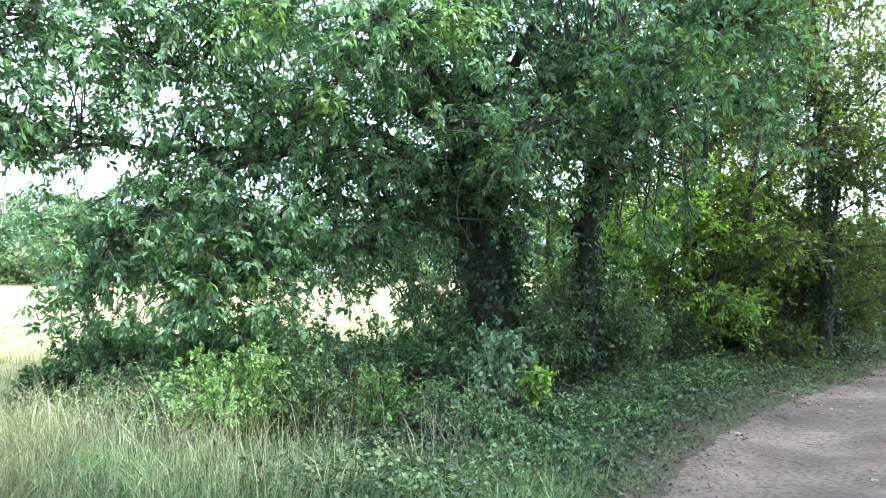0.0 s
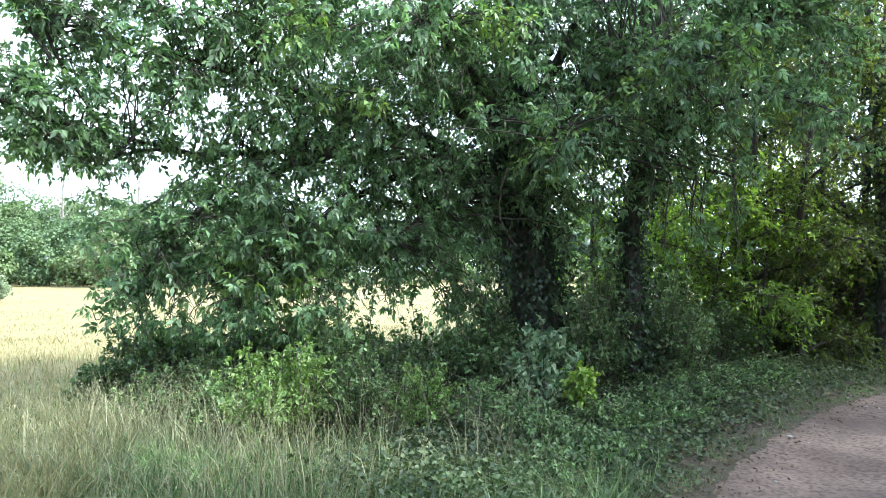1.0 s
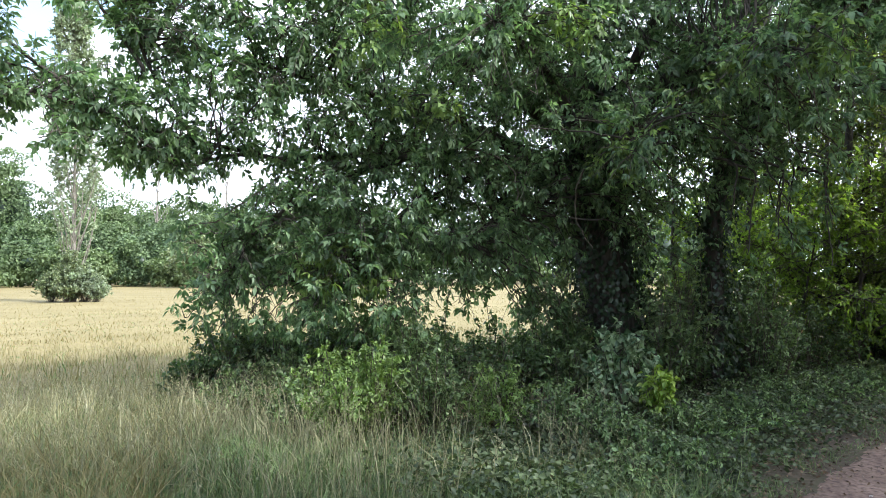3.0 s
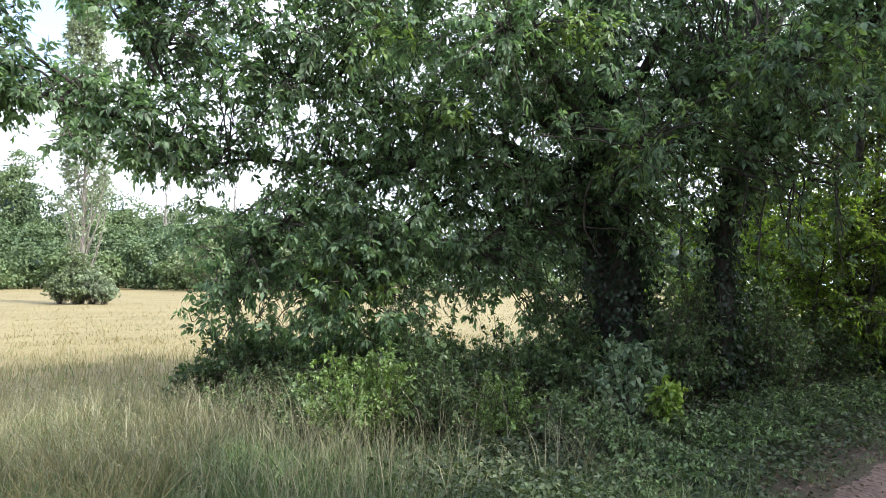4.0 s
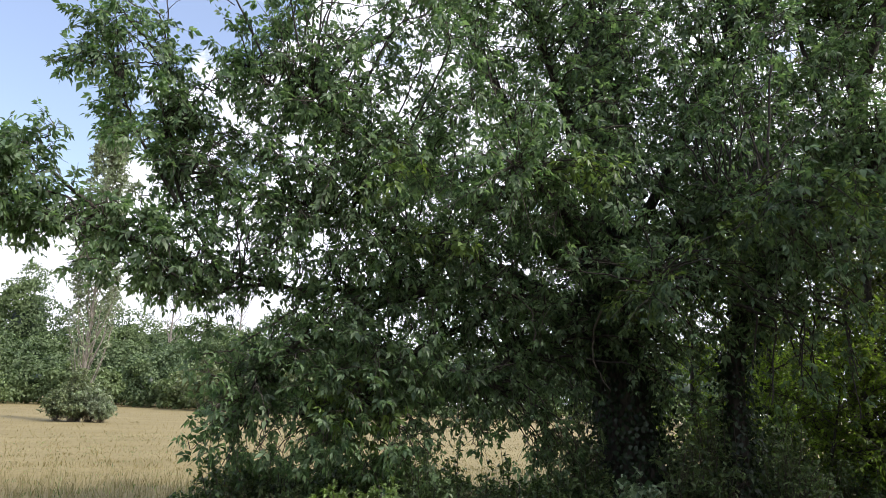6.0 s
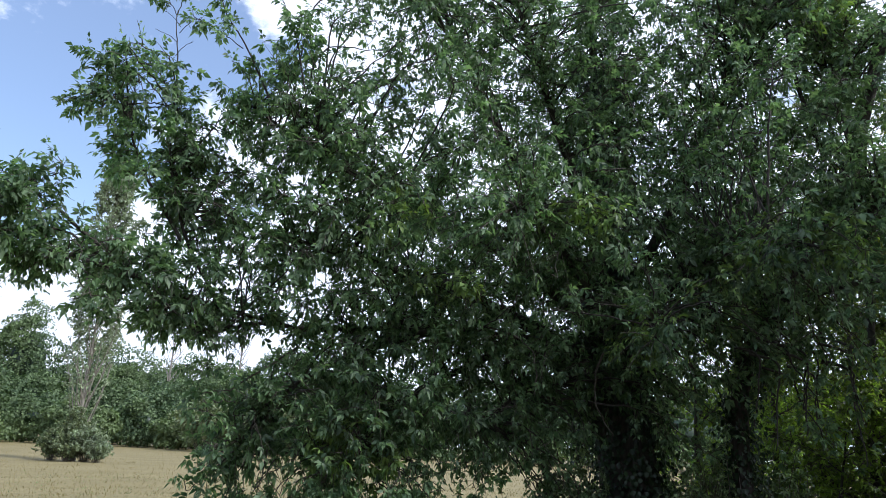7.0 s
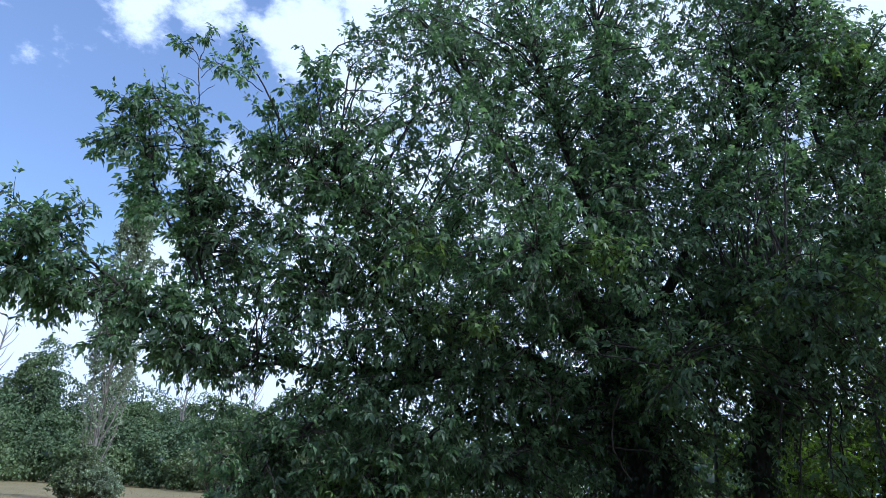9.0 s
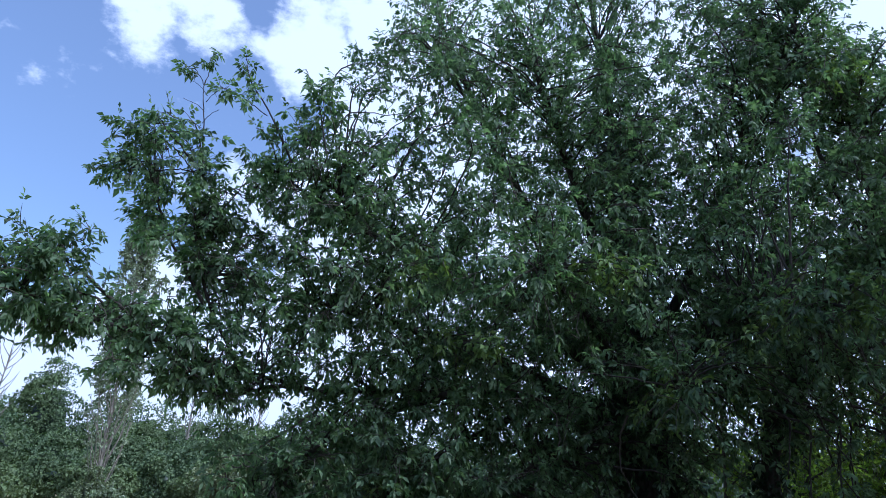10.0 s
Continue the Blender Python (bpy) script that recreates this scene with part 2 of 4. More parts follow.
def sphere_dirs(n):
    return unit(rng.normal(size=(n, 3)))


def smooth_line(points, k):
    """A smooth line (Catmull-Rom) through a few points, in k steps."""
    p = np.asarray(points, float)
    p = np.concatenate([[2 * p[0] - p[1]], p, [2 * p[-1] - p[-2]]])
    u = np.linspace(0, len(p) - 3 - 1e-6, k)
    i = u.astype(int)
    f = (u - i)[:, None]
    a, b, c, d = p[i], p[i + 1], p[i + 2], p[i + 3]
    return 0.5 * (2 * b + (c - a) * f + (2 * a - 5 * b + 4 * c - d) * f ** 2 + (3 * b - a - 3 * c + d) * f ** 3)


def compound_leaves(at, rachis, size, pairs=2):
    """Ash-like compound leaves: a terminal leaflet and pairs of side leaflets on a common stalk."""
    n = len(at)
    rachis = unit(rachis)
    normal = unit(np.array([0, 0, 1.0]) + 0.7 * rng.normal(size=(n, 3)))
    side = unit(np.cross(rachis, normal))
    nrm = np.cross(side, rachis)
    B, A, Nn, Ls = [], [], [], []
    stalk = size * 1.25
    spots = [(1.0, 0.0, 1.1)] + [(0.45 + 0.5 * j / pairs, s, 0.95) for j in range(pairs) for s in (-1, 1)]
    for u, s, k in spots:
        b = at + rachis * (stalk * u)[:, None]
        ax = rachis * (1.0 if s == 0 else 0.55) + side * (0.85 * s) + rng.normal(size=(n, 3)) * 0.22 + np.array([0, 0, -0.32])
        B.append(b), A.append(ax), Nn.append(nrm + rng.normal(size=(n, 3)) * 0.35), Ls.append(size * k * rng.uniform(0.75, 1.2, n))
    B, A, Nn, Ls = np.concatenate(B), np.concatenate(A), np.concatenate(Nn), np.concatenate(Ls)
    return blades(B, A, Nn, Ls, Ls * rng.uniform(0.40, 0.58, len(Ls)), droop=0.14)


def simple_leaves(at, axis, size, ratio=0.6):
    n = len(at)
    nrm = np.array([0, 0, 1.0]) + 0.6 * rng.normal(size=(n, 3))
    make = ovate if np.mean(size) > 0.075 and n < 4000 else blades
    return make(at, axis + 0.25 * rng.normal(size=(n, 3)), nrm, size, size * ratio * rng.uniform(0.8, 1.2, n))


def twigs_on(line, n, reach, u0=0.3, up=0.1, along=0.5, droop=0.25):
    """Centre lines of n twigs that spring from the part of the line past u0."""
    k = len(line)
    u = u0 + (1 - u0) * rng.random(n) ** 0.8
    j = np.minimum((u * (k - 1)).astype(int), k - 2)
    f = (u * (k - 1) - j)[:, None]
    S = line[j] * (1 - f) + line[j + 1] * f
    T = unit(line[j + 1] - line[j])
    D = unit(sphere_dirs(n) + along * T + np.array([0, 0, up]))
    L = reach * rng.uniform(0.3, 1.0, n)
    s = np.linspace(0, 1, 5)[None, :, None]
    P = S[:, None] + D[:, None] * L[:, None, None] * s
    P[..., 2] -= droop * L[:, None] * s[..., 0] ** 2
    P[:, 1:-1] += rng.normal(size=(n, 3, 3)) * 0.03 * L[:, None, None]
    return P, L


def leaves_on(P, L, per_metre, size, kind="compound", ratio=0.6):
    """Leaves set along twigs P."""
    cnt = np.maximum(2, rng.poisson(L * per_metre))
    who = np.repeat(np.arange(len(P)), cnt)
    s = 0.2 + 0.8 * rng.random(len(who))
    j = np.minimum((s * 4).astype(int), 3)
    f = (s * 4 - j)[:, None]
    at = P[who, j] * (1 - f) + P[who, j + 1] * f
    T = unit(P[who, j + 1] - P[who, j])
    ax = sphere_dirs(len(who)) * 0.9 + T * 0.5 + np.array([0, 0, -0.3])
    sz = size * rng.uniform(0.7, 1.25, len(who))
    return compound_leaves(at, ax, sz) if kind == "compound" else simple_leaves(at, ax, sz, ratio)


def limb(tree, points, r0, r1, n, reach, u0=0.3, per_metre=12, size=0.068, leaf=None, kind="compound", up=0.1, droop=0.25, name="limb", wob=0.05, thin=0.75, cap=4, bark=None):
    """A limb with its side twigs and foliage, all parts of the tree."""
    o = np.array(tree.location)
    line = smooth_line(points, 28) - o
    line[2:] += np.cumsum(rng.normal(size=(26, 3)) * 0.25 * wob, axis=0) * np.linspace(0.2, 1, 26)[:, None]
    rad = r0 + (r1 - r0) * np.linspace(0, 1, 28) ** 0.8
    ob = part(name, [tubes(line[None], rad[None], 9)], bark or M_BARK, tree, smooth=True)
    if n:
        P, L = twigs_on(line, max(6, int(n * thin)), reach, u0, up=up, droop=droop)
        keep = room(tree, P[:, 3] + o, cap)
        P, L = P[keep], L[keep]
    if n and len(P):
        tagged(part("brushwood", [tubes(P[:, ::2], np.linspace(1, 0.3, 3)[None] * (0.003 + 0.006 * L[:, None]), 3)], M_TWIG, ob), kind="stuff")
        part("foliage", [leaves_on(P, L, per_metre, size, kind)], leaf or M_MAPLE, ob)
    if r0 >= 0.05 or (r0 >= 0.02 and name == "limb" and tree.name == "maple_tree"):
        LINES.setdefault(tree.name, []).append(line + o)
    return ob


LINES = {}


def cell(p):
    return tuple(int(math.floor(v / 0.4)) for v in p)


def room(tree, spots, cap):
    """Twigs share the light: which of them still find room among those that the tree already has."""
    grid = CROWD.setdefault(tree.name, {})
    keep = []
    for i, p in enumerate(spots):
        c = cell(p)
        if grid.get(c, 0) < cap:
            grid.update({c: grid.get(c, 0) + 1})
            keep.append(i)
    return np.array(keep, int)


CROWD = {}


def fill(tree, roots, centre, radii, boughs, n=20, reach=0.5, cap=4, **k):
    """Boughs from the nearest limbs of a tree to places spread through a rounded mass of its crown."""
    c, r = np.array(centre), np.array(radii)
    pool = np.concatenate([l[8:26] for l in LINES[tree.name][:roots]])
    for j in range(boughs):
        tries = [c + unit(rng.normal(size=3)) * r * rng.random() ** 0.4 for _ in range(5)]
        grid = CROWD.setdefault(tree.name, {})
        e = min(tries, key=lambda q: grid.get(cell(q), 0))
        if grid.get(cell(e), 0) >= cap:
            continue
        d = np.linalg.norm(pool - e, axis=1) + 0.6 * np.maximum(0, pool[:, 2] - e[2] + 0.2)
        s = pool[np.argsort(d)[rng.integers(0, 8)]]
        m = s * 0.45 + e * 0.55 + np.array([0, 0, 0.15 * np.linalg.norm(e - s)]) + rng.normal(size=3) * 0.1 * np.linalg.norm(e - s)
        ln = np.linalg.norm(e - s)
        limb(tree, [s, m, e], 0.005 + 0.006 * ln, 0.004, n, reach, u0=max(0.1, 1 - 1.1 / max(ln, 0.5)), name="bough", cap=cap, **k)


def ivy_on(parent, line, radius, n, spread=0.16, size=0.075):
    """Ivy leaves that wrap a stem."""
    u = rng.random(n)
    k = len(line)
    j = np.minimum((u * (k - 1)).astype(int), k - 2)
    f = (u * (k - 1) - j)[:, None]
    S = line[j] * (1 - f) + line[j + 1] * f
    d = sphere_dirs(n)
    d[:, 2] *= 0.3
    d = unit(d)
    at = S + d * (radius * 0.9 + spread * rng.random(n) ** 1.5)[:, None]
    V, F = blades(at, d * 0.4 + np.array([0, 0, -0.8]) + 0.4 * rng.normal(size=(n, 3)), d + 0.4 * rng.normal(size=(n, 3)),
                  size * rng.uniform(0.7, 1.2, n), size * rng.uniform(0.7, 1.1, n))
    return part("ivy", [(V, F)], M_IVY_AND_SHADE, parent, "dark green ivy leaves clothing the stem")


# ---------- ground and track ----------
ROAD = smooth_line([(-0.9, -30), (-0.7, -12), (-0.4, -3), (0.25, 1.5), (1.2, 4.6), (1.97, 6.16), (3.68, 8.3), (5.4, 10.0), (7.72, 12.2), (13, 16.6), (26, 26), (60, 50)], 200)


def height(x, y):
    """Gentle unevenness of the ground, in metres."""
    return 0.05 * np.sin(0.7 * x + 0.4) * np.cos(0.55 * y) + 0.03 * np.sin(2.1 * x - 1.3 * y) + 0.015 * np.sin(4.7 * x + 3.9 * y)


def road_side(x, y):
    """Distance to the left edge of the track; positive on the meadow's side."""
    x, y = np.asarray(x, float), np.asarray(y, float)
    best, side = np.full(x.shape, 1e9), np.zeros(x.shape)
    for a, b in zip(ROAD[:-1], ROAD[1:]):
        d = b - a
        t = np.clip(((x - a[0]) * d[0] + (y - a[1]) * d[1]) / (d @ d), 0, 1)
        qx, qy = x - a[0] - t * d[0], y - a[1] - t * d[1]
        r = np.hypot(qx, qy)
        s = np.sign(d[0] * qy - d[1] * qx)
        near = r < best
        best, side = np.where(near, r, best), np.where(near, s, side)
    return best * side


def make_ground():
    s = np.linspace(-1, 1, 141)
    g = np.sinh(s * 5.2) / np.sinh(5.2) * 900
    X, Y = np.meshgrid(g, g + 8, indexing="ij")
    Z = height(X, Y) * np.exp(-np.hypot(X, Y) / 80) - 0.03
    side = road_side(X, Y)
    Z = Z - 0.12 * (((side < -0.25) & (side > -3.2)) | ((side > -3.2) & (side < 2.6) & (Y > -27) & (Y < 26)))
    V = np.stack([X, Y, Z], -1).reshape(-1, 3)
    i = np.arange(141 * 141).reshape(141, 141)
    F = np.stack([i[:-1, :-1], i[1:, :-1], i[1:, 1:], i[:-1, 1:]], -1).reshape(-1, 4)
    tagged(part("ground", [(V, F)], M_SOIL, smooth=True), "straw-coloured meadow ground reaching to the far woods", "ground", kind="structure")


def make_road():
    k, m = 200, 15
    T = np.gradient(ROAD, axis=0)
    T /= np.linalg.norm(T, axis=1, keepdims=True)
    right = np.stack([T[:, 1], -T[:, 0]], 1)
    w = np.linspace(0, 3.4, m)
    P = ROAD[:, None] + right[:, None] * w[None, :, None]
    jag = 0.10 * np.sin(np.arange(k) * 1.9) + 0.08 * np.sin(np.arange(k) * 0.77 + 1)
    P[:, 0] -= right * jag[:, None]
    P[:, -1] += right * jag[::-1, None]
    Z = height(P[..., 0], P[..., 1]) * np.exp(-np.hypot(P[..., 0], P[..., 1]) / 80) + 0.0
    rut = np.exp(-((w - 0.95) / 0.3) ** 2) + np.exp(-((w - 2.5) / 0.3) ** 2)
    Z = Z - 0.012 * rut[None]
    Z[:, 0] -= 0.06
    Z[:, -1] -= 0.06
    V = np.concatenate([P, Z[..., None]], -1).reshape(-1, 3)
    i = np.arange(k * m).reshape(k, m)
    F = np.stack([i[:-1, :-1], i[:-1, 1:], i[1:, 1:], i[1:, :-1]], -1).reshape(-1, 4)
    tagged(part("road", [(V, F)], M_DIRT, smooth=True), "pinkish-grey trodden dirt track with pale specks", "dirt track", kind="structure")


def make_verge():
    """Dark leafy soil under the thicket, on the meadow's side of the track."""
    k, m = 200, 12
    T = np.gradient(ROAD, axis=0)
    T /= np.linalg.norm(T, axis=1, keepdims=True)
    left = np.stack([-T[:, 1], T[:, 0]], 1)
    P = ROAD[:, None] + left[:, None] * np.linspace(-0.3, 3.6, m)[None, :, None]
    P[:, -1] += left * (0.35 * np.sin(np.arange(k) * 0.9) + 0.3 * np.sin(np.arange(k) * 2.3))[:, None]
    P = P[6:170]
    k = len(P)
    Z = height(P[..., 0], P[..., 1]) * np.exp(-np.hypot(P[..., 0], P[..., 1]) / 80) - 0.012
    Z[:, -1] -= 0.06
    V = np.concatenate([P, Z[..., None]], -1).reshape(-1, 3)
    i = np.arange(k * m).reshape(k, m)
    F = np.stack([i[:-1, :-1], i[1:, :-1], i[1:, 1:], i[:-1, 1:]], -1).reshape(-1, 4)
    tagged(part("ground_verge", [(V, F)], M_VERGE, smooth=True), "dark leafy soil beside the dirt track", "ground", kind="structure")


make_ground()
make_road()
make_verge()


# ---------- the big tree ----------
# leafy masses of the upright spray on the outer end of the low limb: middle, radii, boughs
TOWER = (((-4.5, 5.4, 5.2), (0.25, 0.22, 0.22), 9), ((-4.5, 5.3, 4.75), (0.22, 0.2, 0.22), 8), ((-4.35, 5.5, 4.85), (0.28, 0.25, 0.3), 11), ((-4.15, 5.77, 4.8), (0.28, 0.25, 0.3), 10),
         ((-4.3, 5.6, 4.35), (0.25, 0.25, 0.2), 8), ((-4.05, 5.85, 4.2), (0.28, 0.25, 0.25), 9), ((-3.85, 6.05, 4.45), (0.3, 0.3, 0.35), 10), ((-3.6, 6.2, 4.8), (0.3, 0.3, 0.3), 8),
         ((-4.15, 5.65, 3.15), (0.35, 0.25, 0.18), 10), ((-3.85, 5.95, 2.95), (0.3, 0.25, 0.18), 10), ((-3.75, 6.1, 3.35), (0.3, 0.25, 0.25), 9), ((-3.85, 6.0, 3.8), (0.25, 0.25, 0.25), 6), ((-3.5, 6.3, 4.0), (0.35, 0.3, 0.35), 14), ((-3.4, 6.3, 4.5), (0.3, 0.3, 0.3), 9), ((-3.3, 6.55, 3.6), (0.35, 0.3, 0.3), 10),
         ((-4.85, 4.95, 3.62), (0.3, 0.25, 0.26), 12), ((-4.65, 5.15, 3.3), (0.3, 0.25, 0.2), 10), ((-5.05, 4.75, 3.5), (0.25, 0.2, 0.25), 8))


def big_tree():
    t = thing("maple_tree", (0.6, 9.3, 0), "large spreading ash-leaved maple with an ivy-clad trunk", "tree")
    o = np.array(t.location)
    trunk = smooth_line([(0.68, 9.3, -0.1), (0.64, 9.28, 0.8), (0.55, 9.25, 1.7), (0.42, 9.3, 2.7), (0.4, 9.4, 3.6)], 24) - o
    rad = 0.36 + 0.16 * np.exp(-np.linspace(0, 6, 24)) - 0.03 * np.linspace(0, 1, 24)
    tr = part("trunk", [tubes(trunk[None], rad[None], 16)], M_BARK, t, "dark furrowed trunk", smooth=True)
    ivy_on(tr, trunk, 0.36, 8000, 0.36, 0.065)
    A = lambda *a, **k: limb(t, *a, **k)
    # low limb that reaches far out over the meadow, with its risers
    A([(0.45, 9.2, 2.5), (-0.6, 8.5, 3.0), (-1.9, 7.6, 2.95), (-3.1, 6.8, 2.85), (-4.2, 5.8, 3.15), (-4.85, 5.1, 3.5)], 0.055, 0.010, 240, 0.46, u0=0.15, cap=10, up=0.05, wob=0.12)
    A([(-4.2, 5.8, 3.1), (-4.7, 5.2, 3.2), (-5.1, 4.75, 3.3)], 0.03, 0.008, 90, 0.45, u0=0.3, cap=12)
    A([(-3.1, 6.8, 2.85), (-3.6, 6.4, 2.72), (-4.1, 6.05, 2.85)], 0.03, 0.006, 80, 0.42, u0=0.1, cap=10, wob=0.14)
    A([(-3.6, 6.4, 2.9), (-3.9, 6.0, 3.6), (-4.08, 5.85, 4.3), (-4.15, 5.75, 5.1)], 0.022, 0.008, 150, 0.5, u0=0.45, cap=12)
    A([(-2.3, 7.2, 4.5), (-3.0, 6.7, 4.85), (-3.6, 6.35, 5.2)], 0.028, 0.008, 60, 0.4, u0=0.3, cap=12)
    A([(-3.9, 6.0, 3.5), (-4.25, 5.65, 4.2), (-4.5, 5.4, 5.0)], 0.022, 0.007, 90, 0.4, u0=0.35, cap=12)
    A([(-4.3, 5.7, 3.2), (-4.75, 5.15, 3.65), (-5.0, 4.85, 3.75)], 0.022, 0.006, 60, 0.36, u0=0.3, cap=14)
    # sprigs that stand up against the sky, the first one half bare
    A([(-4.0, 5.75, 4.7), (-4.08, 5.7, 5.35), (-4.19, 5.7, 6.0)], 0.011, 0.004, 0, 0, wob=0.02)
    A([(-4.18, 5.7, 5.93), (-4.28, 5.7, 6.1), (-4.42, 5.68, 6.12)], 0.005, 0.003, 9, 0.10, u0=0.3, cap=30, thin=1.0, name="sprig")
    A([(-4.18, 5.7, 5.95), (-4.12, 5.7, 6.22), (-4.03, 5.7, 6.38)], 0.005, 0.003, 9, 0.10, u0=0.4, cap=30, thin=1.0, name="sprig")
    for z, dx in ((5.45, 0.2), (5.6, -0.26), (5.72, 0.24), (5.8, -0.2)):
        A([(-4.12, 5.7, z), (-4.12 + 0.5 * dx, 5.68, z + 0.12), (-4.12 + dx, 5.66, z + 0.16)], 0.004, 0.002, 0, 0, name="bare_twig", wob=0.02)
    A([(-3.1, 5.9, 5.0), (-3.4, 5.8, 5.6), (-3.65, 5.75, 5.95), (-3.78, 5.7, 6.3)], 0.012, 0.004, 26, 0.11, u0=0.4, cap=20, wob=0.03)
    A([(-3.42, 5.8, 5.55), (-3.65, 5.75, 5.7), (-3.86, 5.7, 5.86)], 0.006, 0.003, 20, 0.14, u0=0.3, cap=20, thin=1.0, name="sprig")
    A([(-2.7, 5.9, 5.0), (-2.85, 5.8, 5.6), (-3.04, 5.75, 6.02)], 0.010, 0.004, 18, 0.10, u0=0.4, cap=20, wob=0.03)
    A([(-2.85, 5.8, 5.45), (-2.76, 5.75, 5.6), (-2.76, 5.72, 5.78)], 0.005, 0.003, 14, 0.13, u0=0.3, cap=20, thin=1.0, name="sprig")
    # left and upper limbs
    A([(0.5, 9.3, 3.0), (-1.0, 8.3, 4.1), (-2.3, 7.3, 4.7), (-3.1, 6.6, 5.3)], 0.10, 0.015, 300, 0.95, u0=0.3)
    A([(0.0, 9.0, 2.9), (-1.3, 8.0, 3.4), (-2.4, 7.2, 3.65), (-3.3, 6.5, 3.8)], 0.1, 0.015, 260, 0.8, u0=0.3)
    A([(0.5, 9.4, 3.4), (-0.6, 8.8, 5.1), (-1.5, 8.0, 6.8), (-2.1, 7.5, 8.2)], 0.09, 0.02, 240, 1.15, u0=0.3, up=0.3)
    A([(0.5, 9.4, 3.5), (0.4, 9.5, 5.5), (0.3, 9.4, 7.6), (0.1, 9.1, 9.8)], 0.13, 0.03, 260, 1.4, u0=0.25, up=0.3)
    A([(0.5, 9.4, 3.5), (1.5, 9.1, 5.3), (2.4, 8.8, 7.2), (3.0, 8.4, 8.8)], 0.09, 0.02, 400, 1.25, u0=0.25, up=0.3)
    A([(0.5, 9.4, 3.4), (-0.1, 8.5, 5.2), (-0.5, 7.8, 6.5), (-0.8, 7.3, 7.6)], 0.1, 0.015, 320, 1.1, u0=0.3, up=0.2)
    # limbs towards the track and the viewer's side
    A([(0.5, 9.2, 2.8), (0.0, 8.2, 3.7), (-0.4, 7.3, 4.1), (-0.6, 6.6, 4.1)], 0.1, 0.015, 300, 0.95, u0=0.3)
    A([(0.6, 9.2, 3.0), (1.2, 8.2, 3.7), (1.8, 7.4, 3.8), (2.3, 6.8, 3.5)], 0.09, 0.012, 280, 0.85, u0=0.3)
    A([(0.6, 9.2, 2.9), (0.6, 8.3, 3.2), (0.7, 7.6, 3.1), (0.7, 7.1, 2.8)], 0.07, 0.01, 150, 0.65, u0=0.3)
    # low drooping limbs
    A([(-1.2, 8.1, 3.1), (-2.0, 7.4, 2.75), (-3.0, 6.95, 2.2), (-3.6, 6.75, 1.5)], 0.06, 0.01, 260, 0.7, u0=0.35, cap=8)
    A([(-0.6, 8.6, 3.0), (-1.4, 7.9, 2.5), (-2.2, 7.5, 1.9), (-2.7, 7.3, 1.45)], 0.06, 0.01, 240, 0.68, u0=0.25)
    A([(0.1, 9.0, 2.7), (-0.4, 8.4, 2.45), (-0.9, 8.0, 2.1), (-1.3, 7.8, 1.8)], 0.05, 0.008, 150, 0.55, u0=0.3)
    # far side of the crown
    A([(0.6, 9.5, 3.3), (-0.7, 10.4, 4.4), (-2.0, 11.0, 5.0), (-3.0, 11.2, 5.4)], 0.12, 0.02, 180, 1.2, u0=0.3)
    A([(0.6, 9.5, 3.3), (1.6, 10.6, 4.6), (2.8, 11.2, 5.8)], 0.12, 0.02, 300, 1.2, u0=0.3)
    up = smooth_line([(0.5, 9.4, 3.5), (0.4, 9.5, 5.5), (0.3, 9.4, 7.4)], 20) - o
    ivy_on(tr, up, 0.2, 5500, 0.45, 0.065)
    main = len(LINES[t.name])
    B = lambda *a, **k: fill(t, main, *a, **k)
    B((-0.6, 7.2, 4.1), (1.4, 0.9, 1.1), 20)
    B((-2.1, 7.0, 3.8), (1.1, 0.8, 0.75), 14)
    B((-2.7, 7.0, 1.95), (1.0, 0.6, 0.6), 28, cap=8)
    B((-3.3, 6.7, 1.2), (0.5, 0.3, 0.35), 7, reach=0.4)
    B((-2.6, 7.0, 1.1), (0.6, 0.3, 0.3), 7, reach=0.4)
    B((-1.9, 7.2, 5.6), (1.1, 0.9, 1.0), 16)
    B((-1.1, 7.6, 7.3), (1.1, 0.9, 1.2), 9)
    B((0.2, 8.0, 6.2), (1.4, 1.0, 1.4), 12)
    B((0.2, 8.2, 8.5), (1.6, 1.1, 1.3), 10)
    B((1.8, 7.9, 4.6), (1.3, 0.9, 1.1), 18)
    B((2.4, 8.3, 6.9), (1.4, 1.0, 1.5), 28, cap=6)
    B((0.3, 8.0, 3.1), (1.2, 0.6, 0.55), 14)
    B((2.2, 8.0, 3.0), (0.9, 0.7, 0.6), 12)
    B((-1.2, 8.0, 2.15), (0.9, 0.6, 0.4), 18, cap=8)
    for c, r, k in TOWER:
        B(c, r, int(k * 1.4), n=22, reach=0.34, cap=14)
    B((-3.4, 5.8, 5.42), (0.17, 0.15, 0.16), 7, n=16, reach=0.22, cap=14)
    B((-2.3, 6.6, 6.75), (0.4, 0.35, 0.4), 14, reach=0.4, cap=9)
    B((-3.0, 6.4, 4.1), (0.9, 0.5, 0.8), 10, reach=0.5, cap=7)
    B((-2.7, 6.5, 5.0), (1.0, 0.6, 1.0), 18, reach=0.55)
    B((-2.9, 6.3, 5.3), (0.8, 0.5, 0.6), 13, reach=0.45, cap=8)
    B((-3.3, 6.2, 3.6), (0.6, 0.4, 0.5), 10, reach=0.42, cap=7)
    B((-1.4, 7.1, 5.5), (0.5, 0.6, 0.8), 12, cap=8)
    B((-2.4, 6.9, 3.3), (0.9, 0.4, 0.35), 12, reach=0.42)
